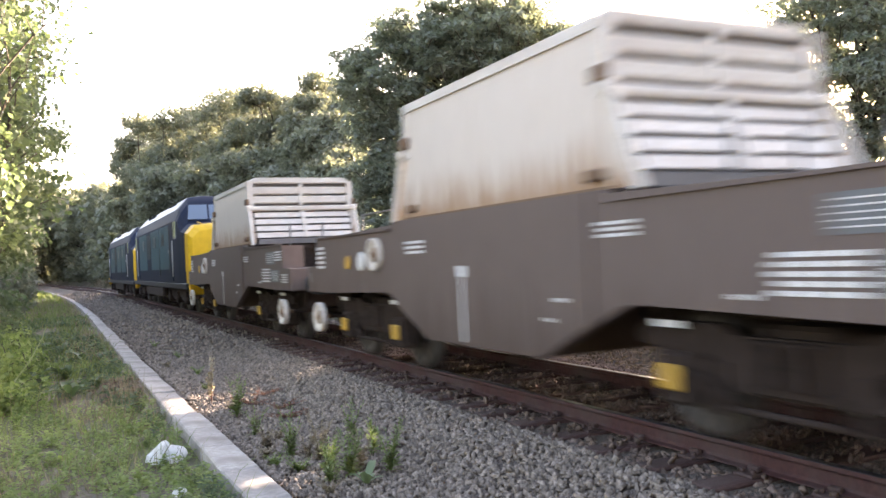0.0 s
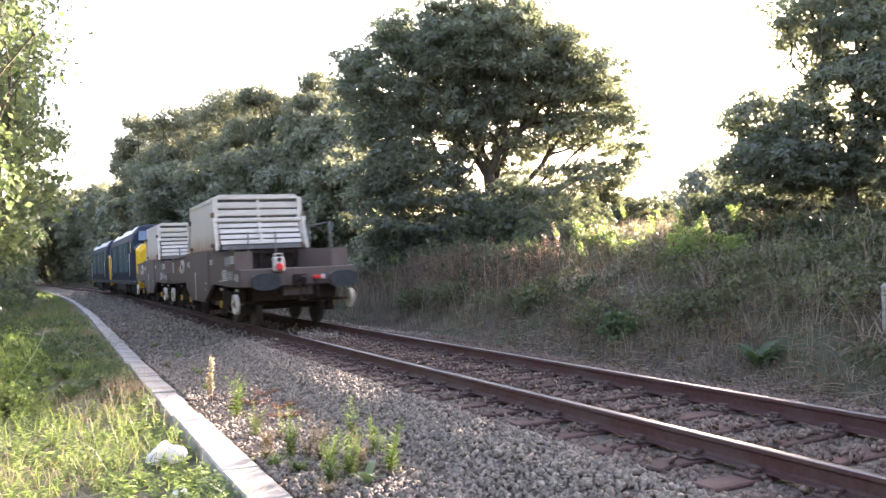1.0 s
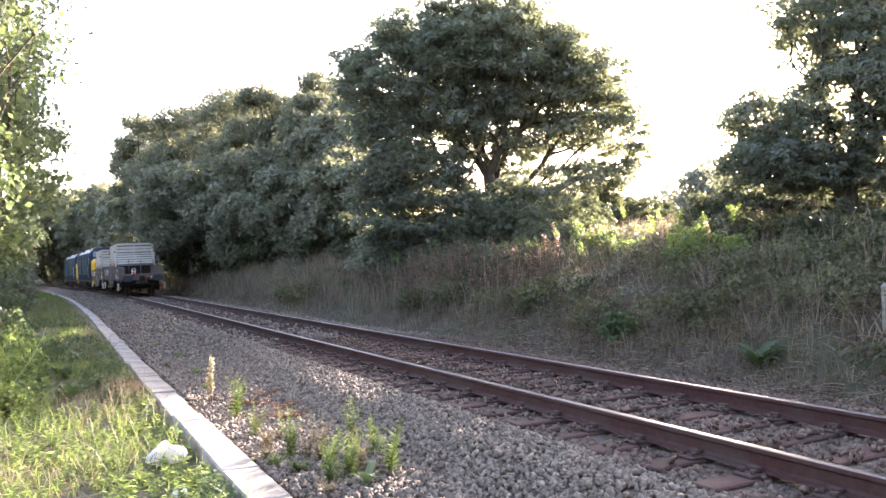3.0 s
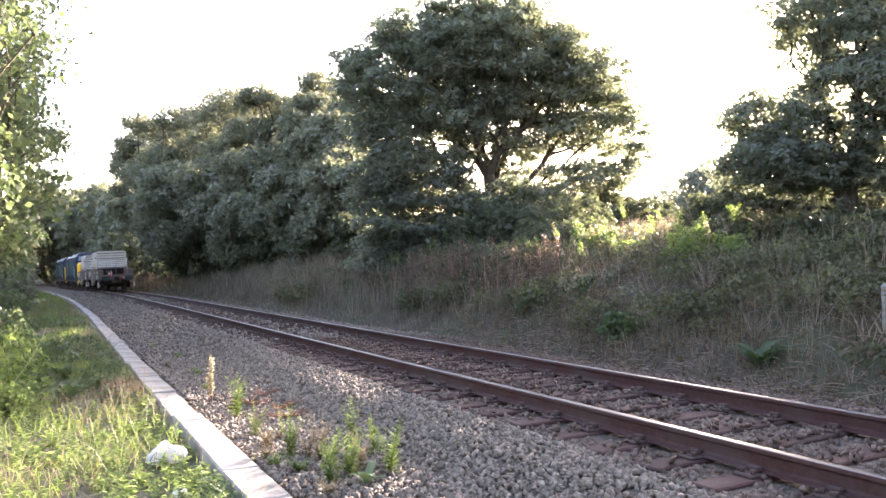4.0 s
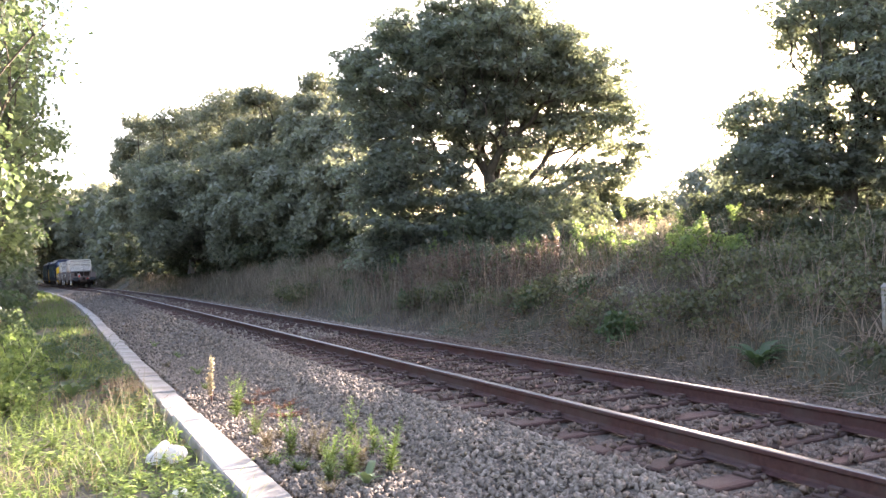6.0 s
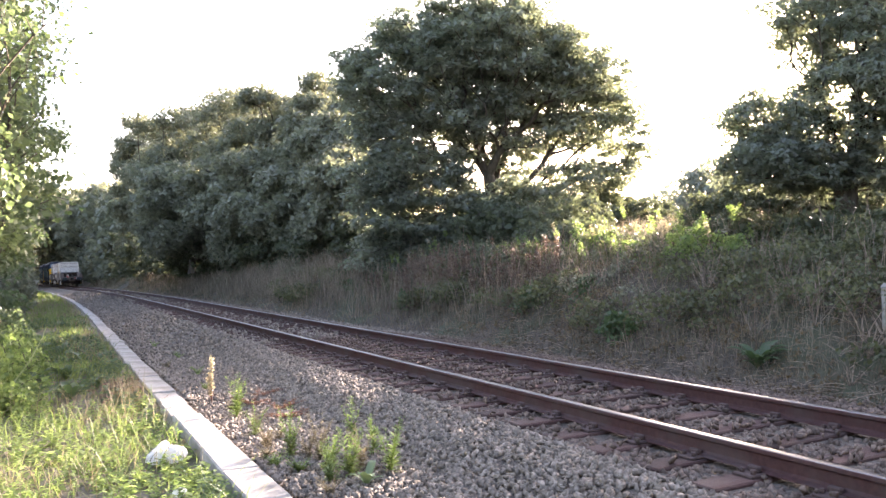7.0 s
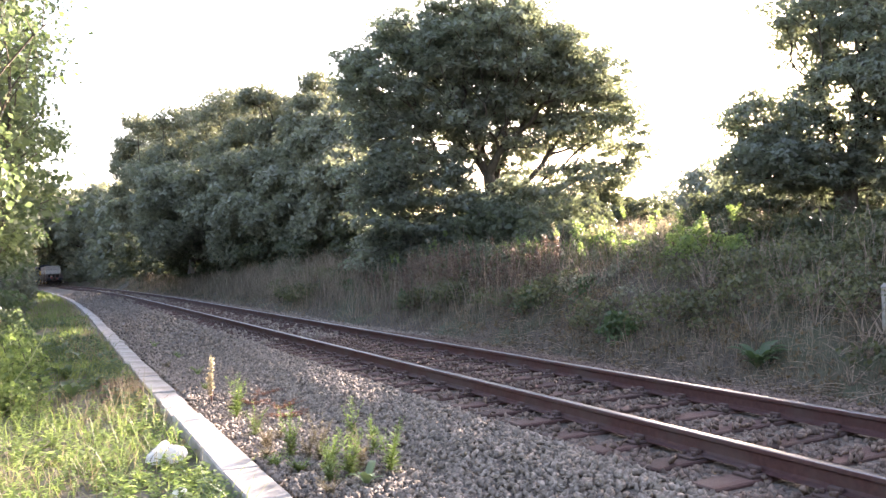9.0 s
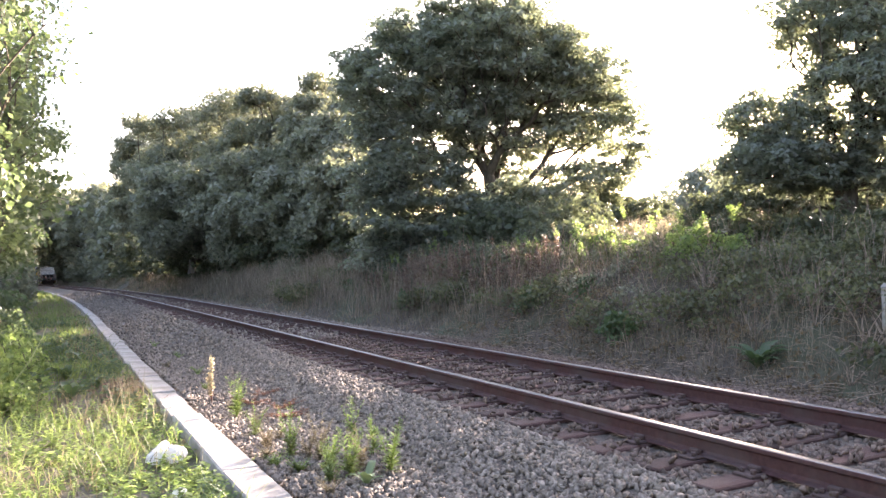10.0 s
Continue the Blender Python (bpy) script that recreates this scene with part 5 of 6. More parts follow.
M_PLATE = mat("grey_panel", (0.10, 0.105, 0.11), (0.15, 0.155, 0.16), 30, 0.5, bump=0)
M_RED = plain("red_lens", (0.75, 0.05, 0.05), 0.25)
M_TYRE = mat("wheel_steel", (0.045, 0.037, 0.032), (0.085, 0.07, 0.06), 15, 0.6, metal=0.3, bump=0.2)
M_BLUE = mat("dark_blue_loco_paint", (0.008, 0.013, 0.030), (0.012, 0.018, 0.038), 4, 0.6, spec=0.15, bump=0.03, c=(0.015, 0.018, 0.03), big=1.0, stretch=(1, 3, 0.7))
M_TEAL = mat("teal_panel_paint", (0.017, 0.066, 0.080), (0.024, 0.084, 0.100), 4, 0.5, spec=0.25, bump=0.03, c=(0.024, 0.062, 0.080), big=1.0)
M_YELLOW = mat("warning_yellow_paint", (0.78, 0.43, 0.015), (0.86, 0.49, 0.02), 5, 0.42, bump=0.03, c=(0.65, 0.36, 0.03), big=1.4)
# grey raised in colour to give the roof its bright sky sheen
M_ROOF = mat("grey_loco_roof_sky_sheen", (0.30, 0.30, 0.31), (0.40, 0.40, 0.41), 5, 0.4, spec=0.4, bump=0.06, c=(0.11, 0.11, 0.12), big=1.0)
# pale blue base stands in for sky showing through the cab
M_GLASS = plain("cab_glass_sky_tint", (0.12, 0.155, 0.20), 0.1, spec=0.8)
M_DULLGLASS = plain("dull_side_glass", (0.015, 0.018, 0.024), 0.35, spec=0.3)
M_BLACK = mat("black_grille", (0.012, 0.012, 0.014), (0.03, 0.03, 0.032), 20, 0.6, bump=0.2)
SPIN = []
VEH = []


def wheelset(parent, y, r=0.46):
    bm = bmesh.new()
    rod(bm, (-0.8, 0, 0), (0.8, 0, 0), 0.08, 10)
    for q in (-1, 1):
        lathe(bm, (q * 0.68, 0, 0), (q, 0, 0), [(0, r + 0.03), (0.03, r + 0.028), (0.035, r), (0.13, r - 0.006), (0.132, r - 0.07), (0.105, r - 0.09), (0.09, 0.16), (0.14, 0.14), (0.15, 0.09)], 24)
    me = bpy.data.meshes.new("wheelset")
    bm.normal_update()
    bm.to_mesh(me)
    bm.free()
    me.materials.append(M_TYRE)
    w = new("wheelset", me)
    w.parent = parent
    w.matrix_basis = pose(0, y, r)
    SPIN.append((w, y, r))
    return w


def axlebox(bogie, side, y):
    bm = bmesh.new()
    x = side * 1.02
    box(bm, x - 0.12, x + 0.12, y - 0.17, y + 0.17, 0.28, 0.66, 0.03)
    part("axlebox", bm, M_UNDER, bogie)
    bm = bmesh.new()
    xo = side * 1.145
    box(bm, min(xo, xo + side * 0.05), max(xo, xo + side * 0.05), y - 0.09, y + 0.09, 0.385, 0.575, 0.02)
    part("axle_cover", bm, M_BOXY, bogie, "worn yellow axlebox cover")
    bm = bmesh.new()
    for q in (-0.13, 0.13):
        lathe(bm, (x, y + q, 0.62), (0, 0, 1), [(0, 0.07), (0.02, 0.085), (0.2, 0.085), (0.24, 0.06)], 10)
    part("spring", bm, M_UNDER, bogie)
    bm = bmesh.new()
    box(bm, min(xo, xo + side * 0.02), max(xo, xo + side * 0.02), y - 0.14, y + 0.14, 0.835, 0.885)
    part("plate", bm, M_MARK, bogie, "small white plate")


def bogie(wagon, y0, wb=2.0):
    b = new("bogie")
    b.parent = wagon
    b.matrix_basis = pose(0, y0, 0)
    for side in (-1, 1):
        bm = bmesh.new()
        o = [(-1.42, 0.70), (-1.42, 0.80), (-1.2, 0.87), (-0.62, 0.87), (-0.45, 0.80), (0.45, 0.80), (0.62, 0.87), (1.2, 0.87), (1.42, 0.80), (1.42, 0.70), (1.16, 0.66), (0.72, 0.66), (0.46, 0.42), (-0.46, 0.42), (-0.72, 0.66), (-1.16, 0.66)]
        prism(bm, o, side * 0.97, side * 1.06)
        for q in (-1, 1):
            for e in (-0.2, 0.2):
                box(bm, side * 1.0 - 0.06, side * 1.0 + 0.06, q * wb / 2 + e - 0.035, q * wb / 2 + e + 0.035, 0.30, 0.70)
            rod(bm, (side * 1.1, q * 0.78, 0.52), (side * 1.1, q * 0.42, 0.34), 0.03, 6)
            box(bm, side * 1.08 - 0.02, side * 1.08 + 0.02, q * 0.62 - 0.05, q * 0.62 + 0.05, 0.26, 0.62)
        rod(bm, (side * 1.1, -0.5, 0.32), (side * 1.1, 0.5, 0.32), 0.025, 6)
        box(bm, side * 1.07 - 0.035, side * 1.07 + 0.035, -0.34, 0.34, 0.44, 0.50, 0.01)
        part("side_frame", bm, M_UNDER, b)
        for q in (-1, 1):
            axlebox(b, side, q * wb / 2)
    for side in (-1, 1):
        for y in (-0.2, 0.0, 0.2):
            bm = bmesh.new()
            lathe(bm, (side * 1.08, y, 0.5), (0, 0, 1), [(0, 0.08)] + [(0.02 + 0.022 * k, 0.085 if k % 2 else 0.068) for k in range(12)] + [(0.29, 0.08)], 10)
            part("bolster_spring", bm, M_UNDER, b)
    bm = bmesh.new()
    box(bm, -0.98, 0.98, -0.32, 0.32, 0.5, 0.88, 0.03)
    box(bm, -0.95, 0.95, -1.36, -1.2, 0.6, 0.78)
    box(bm, -0.95, 0.95, 1.2, 1.36, 0.6, 0.78)
    part("bolster", bm, M_UNDER, b)
    for q in (-1, 1):
        wheelset(b, q * wb / 2)
    return b


def handwheel(wagon, side, y, z, r=0.225, label="white handbrake wheel with a rusty hub"):
    x = side * 1.36
    bm = bmesh.new()
    lathe(bm, (x, y, z), (side, 0, 0), [(-0.06, r * 0.93), (-0.06, r), (0.03, r), (0.03, r * 0.9), (0.0, r * 0.86), (-0.015, r * 0.3), (-0.02, 0.02)], 28)
    w = part("handwheel", bm, M_WHITE, wagon, label)
    bm = bmesh.new()
    lathe(bm, (x + side * 0.0, y, z), (side, 0, 0), [(-0.2, 0.035), (-0.03, 0.035), (-0.008, r * 0.5), (0.006, r * 0.48), (0.03, 0.05), (0.05, 0.03)], 14)
    part("hub", bm, M_RUST, w, "rusty hub")


def marks(bm, y0, y1, z0, z1, rows, x=-1.334, seed=0, fill=0.55):
    """Rows of short bars on the wagon side: writing too small to read."""
    rng = random.Random(seed)
    dz = (z1 - z0) / rows
    for k in range(rows):
        y = y0
        while y < y1 - 0.02:
            w = rng.uniform(0.10, 0.3) * (y1 - y0)
            e = min(y1, y + w)
            box(bm, x - 0.004, x + 0.002, y, e, z0 + k * dz + dz * (1 - fill) / 2, z0 + k * dz + dz * (1 + fill) / 2)
            y = e + 0.03


def flask_wagon(tail):
    th = tagged(new("flask_wagon"), "grey-brown flask wagon with a ribbed white cover" + (" and a tail lamp" if tail else ", behind the locomotives"), "wagon", "flask wagons of the train")
    # deep side plates
    out = [(-5.75, 0.96), (-5.75, 1.345), (-5.37, 1.35), (-5.35, 1.76), (-2.2, 1.83), (-2.12, 1.865), (2.12, 1.865), (2.2, 1.83), (5.35, 1.76), (5.37, 1.35), (5.75, 1.345), (5.75, 0.96), (4.9, 0.95), (2.45, 1.0), (2.3, 0.97), (1.2, 0.5), (-1.2, 0.5), (-2.3, 0.97), (-2.45, 1.0), (-4.9, 0.95)]
    for side in (-1, 1):
        bm = bmesh.new()
        prism(bm, out, side * 1.25, side * 1.33)
        part("side_plate", bm, M_BODY, th)
        bm = bmesh.new()
        prism(bm, [(-1.95, 0.83), (-1.95, 1.858), (2.06, 1.858), (2.06, 0.87), (1.18, 0.508), (-1.18, 0.508)], side * 1.328, side * 1.356)
        part("centre_plate", bm, M_BODY, th)
        # boxed upper sides at both ends
        for q in (-1, 1):
            bm = bmesh.new()
            prism(bm, [(q * 2.3, 1.34), (q * 2.3, 1.81), (q * 5.345, 1.755), (q * 5.36, 1.34)], side * 0.93, side * 1.252)
            part("side_box", bm, M_BODY, th)
        # upper edge strip and vertical seams
        for q in (-3.75, 3.75):
            bm = bmesh.new()
            box(bm, side * 1.335 - 0.02, side * 1.335 + 0.02, q - 1.55, q + 1.55, 1.765, 1.79)
            part("edge_strip", bm, M_BODY, th)
    bm = bmesh.new()
    box(bm, -1.25, 1.25, -5.7, 5.7, 1.02, 1.34)
    box(bm, -1.25, 1.25, -1.3, 1.3, 0.52, 1.03)
    box(bm, -0.35, 0.35, -5.7, 5.7, 0.72, 1.03)
    part("deck", bm, M_BODY, th)
    for q in (-1, 1):
        bm = bmesh.new()
        box(bm, -0.7, 0.7, min(q * 2.3, q * 5.65), max(q * 2.3, q * 5.65), 0.88, 1.03)
        for y in (2.35, 5.0, 5.5):
            box(bm, -0.95, 0.95, q * y - 0.06, q * y + 0.06, 0.62, 1.02)
        part("underframe", bm, M_UNDER, th)
        bm = bmesh.new()
        rod(bm, (-0.4, q * 2.4, 0.7), (-0.4, q * 5.4, 0.55), 0.03, 6)
        part("brake_rod", bm, M_UNDER, th)
        bm = bmesh.new()
        lathe(bm, (0.45, q * 5.05, 0.75), (0, q, 0), [(0, 0.05), (0.02, 0.14), (0.4, 0.14), (0.42, 0.05)], 14)
        part("brake_cylinder", bm, M_UNDER, th)
    # flask base in its pit
    bm = bmesh.new()
    box(bm, -0.92, 0.92, -2.15, 2.15, 1.33, 1.87)
    for q in (-1, 1):
        box(bm, -0.90, 0.90, q * 2.22 - 0.06, q * 2.22 + 0.06, 1.34, 1.42)
        box(bm, -0.90, 0.90, q * 2.22 - 0.06, q * 2.22 + 0.06, 1.74, 1.84)
        for x in (-0.86, 0.0, 0.86):
            box(bm, x - 0.05, x + 0.05, q * 2.22 - 0.05, q * 2.22 + 0.05, 1.40, 1.76)
    part("flask_base", bm, M_UNDER, th)
    # headstocks, buffers, hooks
    for q in (-1, 1):
        bm = bmesh.new()
        box(bm, -1.33, 1.33, min(q * 5.70, q * 5.87), max(q * 5.70, q * 5.87), 0.94, 1.345, 0.02)
        part("headstock", bm, M_BODY, th)
        for x in (-0.87, 0.87):
            bm = bmesh.new()
            lathe(bm, (x, q * 5.86, 1.06), (0, q, 0), [(0, 0.16), (0.1, 0.16), (0.12, 0.11), (0.42, 0.11)], 14)
            rim = [(0.31 * math.copysign(abs(math.cos(w)) ** 0.7, math.cos(w)), 0.185 * math.copysign(abs(math.sin(w)) ** 0.7, math.sin(w))) for w in [2 * math.pi * i / 24 for i in range(24)]]
            prism(bm, [(x + u, 1.06 + v) for u, v in rim], q * 6.27, q * 6.39, axis="y")
            part("buffer", bm, M_BUFFER, th, "dark oblong buffer")
        bm = bmesh.new()
        box(bm, -0.16, 0.16, min(q * 5.86, q * 5.95), max(q * 5.86, q * 5.95), 0.92, 1.2, 0.02)
        prism(bm, [(q * 5.9, 1.0), (q * 6.25, 1.0), (q * 6.3, 1.12), (q * 6.2, 1.16), (q * 6.14, 1.07), (q * 5.9, 1.1)], -0.04, 0.04)
        part("draw_hook", bm, M_UNDER, th)
        bm = bmesh.new()
        for k, x in enumerate((-0.08, 0.08)):
            rod(bm, (x, q * 6.16, 1.02), (x, q * 6.20, 0.62), 0.022, 6)
        rod(bm, (-0.1, q * 6.2, 0.62), (0.1, q * 6.2, 0.62), 0.022, 6)
        part("coupling_link", bm, M_UNDER, th)
        bm = bmesh.new()
        rod(bm, (0.36, q * 5.88, 1.08), (0.36, q * 5.98, 1.02), 0.03, 8)
        rod(bm, (0.36, q * 5.98, 1.03), (0.40, q * 6.03, 0.62), 0.028, 8)
        part("air_hose", bm, M_UNDER, th)
        bm = bmesh.new()
        box(bm, 0.30, 0.50, min(q * 5.88, q * 5.95), max(q * 5.88, q * 5.95), 1.07, 1.15, 0.015)
        cock = part("hose_cock", bm, M_RED, th, "red air cock")
        bm = bmesh.new()
        box(bm, 0.51, 0.57, min(q * 5.88, q * 5.96), max(q * 5.88, q * 5.96), 1.06, 1.17, 0.015)
        part("cap", bm, M_MARK, cock)
        # low hand wheels and the cross shaft at each corner
        for side in (-1, 1):
            handwheel(th, side, q * (5.35 if q < 0 else 5.25), 0.57)
        bm = bmesh.new()
        rod(bm, (-1.3, q * 5.3, 0.57), (1.3, q * 5.3, 0.57), 0.035, 8)
        for x in (-0.9, 0.9):
            box(bm, x - 0.05, x + 0.05, q * 5.3 - 0.05, q * 5.3 + 0.05, 0.55, 0.97)
        part("brake_shaft", bm, M_UNDER, th)
        # posts of the deck rails
        for x, y, top in ((-0.42, 2.55, 2.30), (0.30, 2.55, 2.30), (1.16, 2.75, 2.42), (1.16, 4.6, 2.42)):
            bm = bmesh.new()
            rod(bm, (x, q * y, 1.34), (x, q * y, top), 0.022, 6)
            part("rail_post", bm, M_GAP, th)
        bm = bmesh.new()
        rod(bm, (1.16, q * 2.75, 2.42), (1.16, q * 4.6, 2.42), 0.018, 6)
        part("hand_rail", bm, M_GAP, th)
    handwheel(th, -1, 2.75, 1.48, 0.21, "white handbrake wheel on the side")
    handwheel(th, 1, -2.75, 1.48, 0.21, "white handbrake wheel on the side")
    bm = bmesh.new()
    lathe(bm, (-1.335, 3.85, 1.39), (-1, 0, 0), [(0, 0.1), (0.02, 0.09)], 14)
    part("round_mark", bm, M_BOXY, th, "round yellow mark")
    bm = bmesh.new()
    lathe(bm, (-1.335, 3.3, 1.40), (-1, 0, 0), [(0, 0.13), (0.02, 0.12)], 14)
    part("round_mark", bm, M_MARK, th, "round white mark")
    # cover; its dark core carries the shade between the slats
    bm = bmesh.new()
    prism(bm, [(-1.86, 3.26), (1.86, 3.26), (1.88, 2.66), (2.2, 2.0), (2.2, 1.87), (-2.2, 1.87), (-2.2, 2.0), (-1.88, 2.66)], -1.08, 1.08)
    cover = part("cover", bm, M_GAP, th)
    for side in (-1, 1):
        bm = bmesh.new()
        prism(bm, [(-1.97, 1.87), (-1.97, 2.62), (-1.95, 3.16), (1.95, 3.16), (1.97, 2.62), (1.97, 1.87)], side * 1.09, side * 1.17)
        part("side_panel", bm, M_PANEL, cover, "cream side panel streaked with rust")
        bm = bmesh.new()
        prism(bm, [(-1.98, 3.155), (-1.98, 3.25), (1.98, 3.25), (1.98, 3.155)], side * 1.08, side * 1.195)
        part("roof_edge", bm, M_WHITE, cover)
        bm = bmesh.new()
        box(bm, side * 1.185 - 0.02, side * 1.185 + 0.02, -2.05, 2.05, 1.862, 1.90)
        part("sill", bm, M_RUST, cover, "rusty lower edge")
        for q in (-1, 1):
            # corner post, hinged clamp arm, flared skirt
            bm = bmesh.new()
            prism(bm, [(q * 1.92, 2.6), (q * 1.92, 3.25), (q * 2.02, 3.25), (q * 2.04, 2.6)], side * 1.06, side * 1.19)
            part("corner_post", bm, M_WHITE, cover)
            bm = bmesh.new()
            prism(bm, [(q * 1.95, 1.88), (q * 1.97, 2.62), (q * 2.05, 2.62), (q * 2.32, 1.98), (q * 2.3, 1.88)], side * 1.10, side * 1.16)
            part("skirt", bm, M_PANEL, cover, "flared cream skirt")
            bm = bmesh.new()
            prism(bm, [(q * 2.04, 2.72), (q * 2.12, 2.70), (q * 2.46, 1.86), (q * 2.36, 1.84), (q * 2.05, 2.58)], side * 1.165, side * 1.22)
            rod(bm, (side * 1.15, q * 2.08, 2.66), (side * 1.25, q * 2.08, 2.66), 0.06, 10)
            part("clamp_arm", bm, M_WHITE, cover)
            bm = bmesh.new()
            box(bm, side * 1.2 - 0.04, side * 1.2 + 0.04, q * 1.98 - 0.09, q * 1.98 + 0.09, 2.72, 2.86, 0.02)
            part("latch", bm, M_RUST, cover, "rusty latch")
            bm = bmesh.new()
            box(bm, side * 1.2 - 0.035, side * 1.2 + 0.035, q * 1.85 - 0.12, q * 1.85 + 0.12, 1.95, 2.05, 0.02)
            part("bracket", bm, M_RUST, cover, "rusty bracket")
    bm = bmesh.new()
    prism(bm, [(-1.12, 3.25), (-1.0, 3.33), (1.0, 3.33), (1.12, 3.25)], -1.99, 1.99, axis="y")
    part("roof_sheet", bm, M_WHITE, cover)
    for q in (-1, 1):
        for z0, z1 in ((3.20, 3.26), (2.965, 3.125), (2.765, 2.925)):
            bm = bmesh.new()
            box(bm, -1.07, 1.07, min(q * 1.87, q * 2.0), max(q * 1.87, q * 2.0), z0, z1, 0.02)
            part("slat", bm, M_WHITE, cover)
        bm = bmesh.new()
        box(bm, -1.19, 1.19, min(q * 1.9, q * 2.10), max(q * 1.9, q * 2.10), 2.60, 2.70, 0.02)
        part("waist_bar", bm, M_WHITE, cover)
        for z0 in (2.455, 2.305, 2.155, 2.01):
            z1 = z0 + 0.105
            y0, y1 = 2.04 + (2.62 - z0) * 0.48, 2.04 + (2.62 - z1) * 0.48
            bm = bmesh.new()
            prism(bm, [(q * (y0 - 0.13), z0), (q * y0, z0), (q * y1, z1), (q * (y1 - 0.13), z1)], -1.07, 1.07)
            part("slat", bm, M_WHITE, cover)
        bm = bmesh.new()
        for z0, z1 in ((2.72, 3.2),):
            box(bm, -0.04, 0.04, min(q * 1.98, q * 2.02), max(q * 1.98, q * 2.02), z0, z1)
        prism(bm, [(q * 2.06, 2.6), (q * 2.09, 2.6), (q * 2.38, 2.0), (q * 2.35, 2.0)], -0.04, 0.04)
        part("strap", bm, M_WHITE, cover)
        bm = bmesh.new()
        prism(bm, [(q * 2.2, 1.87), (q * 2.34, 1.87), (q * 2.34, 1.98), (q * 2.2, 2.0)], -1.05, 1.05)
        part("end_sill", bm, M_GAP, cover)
    # lettering, a panel each
    for k, (a, b, z0, z1, rows) in enumerate(((-4.39, -3.74, 1.08, 1.36, 5), (-5.66, -5.28, 1.08, 1.25, 4), (-5.28, -4.79, 1.48, 1.67, 4), (-2.5, -2.02, 1.49, 1.63, 3), (1.2, 1.7, 1.45, 1.62, 3), (4.96, 5.34, 1.3, 1.66, 5), (-1.62, -1.45, 0.98, 1.04, 1), (-1.42, -1.28, 0.81, 0.87, 1), (-3.6, -3.4, 1.05, 1.11, 1), (5.7, 5.74, 1.1, 1.25, 3))):
        bm = bmesh.new()
        marks(bm, a, b, z0, z1, rows, x=-1.36 if -1.9 < b < 2.0 else -1.334, seed=k)
        part("lettering", bm, M_MARK, th, "block of small white lettering")
    for k, (a, b, z0, z1) in enumerate(((-5.06, -4.5, 1.1, 1.32), (-4.78, -4.16, 1.43, 1.66))):
        bm = bmesh.new()
        box(bm, -1.336, -1.326, a, b, z0, z1)
        panel = part("data_panel", bm, M_PLATE, th, "dark grey data panel")
        bm = bmesh.new()
        marks(bm, a + 0.04, b - 0.04, z0 + 0.02, z1 - 0.02, 5, x=-1.338, seed=20 + k, fill=0.25)
        part("lettering", bm, M_MARK, panel)
    bm = bmesh.new()
    box(bm, -1.361, -1.35, 0.25, 0.29, 0.54, 1.2)
    box(bm, -1.361, -1.35, 0.19, 0.35, 1.2, 1.31)
    part("lifting_mark", bm, M_MARK, th, "white vertical mark")
    bogie(th, -3.6)
    bogie(th, 3.6)
    if tail:
        lamp = part("tail_lamp", box(bmesh.new(), -0.60, -0.36, -6.02, -5.86, 1.27, 1.60, 0.03), M_WHITE, th, "white tail lamp with a red lens")
        bm = bmesh.new()
        lathe(bm, (-0.48, -6.018, 1.375), (0, -1, 0), [(0, 0.095), (0.015, 0.09), (0.04, 0.05)], 14)
        part("lens", bm, M_RED, lamp, "red lens")
        bm = bmesh.new()
        lathe(bm, (-0.48, -6.018, 1.54), (0, -1, 0), [(0, 0.055), (0.01, 0.05)], 12)
        part("badge", bm, M_BLACK, lamp)
        bm = bmesh.new()
        rod(bm, (-0.57, -5.94, 1.59), (-0.57, -5.94, 1.67), 0.012, 6)
        rod(bm, (-0.39, -5.94, 1.59), (-0.39, -5.94, 1.67), 0.012, 6)
        rod(bm, (-0.57, -5.94, 1.67), (-0.39, -5.94, 1.67), 0.012, 6)
        part("grip", bm, M_WHITE, lamp)
    return th


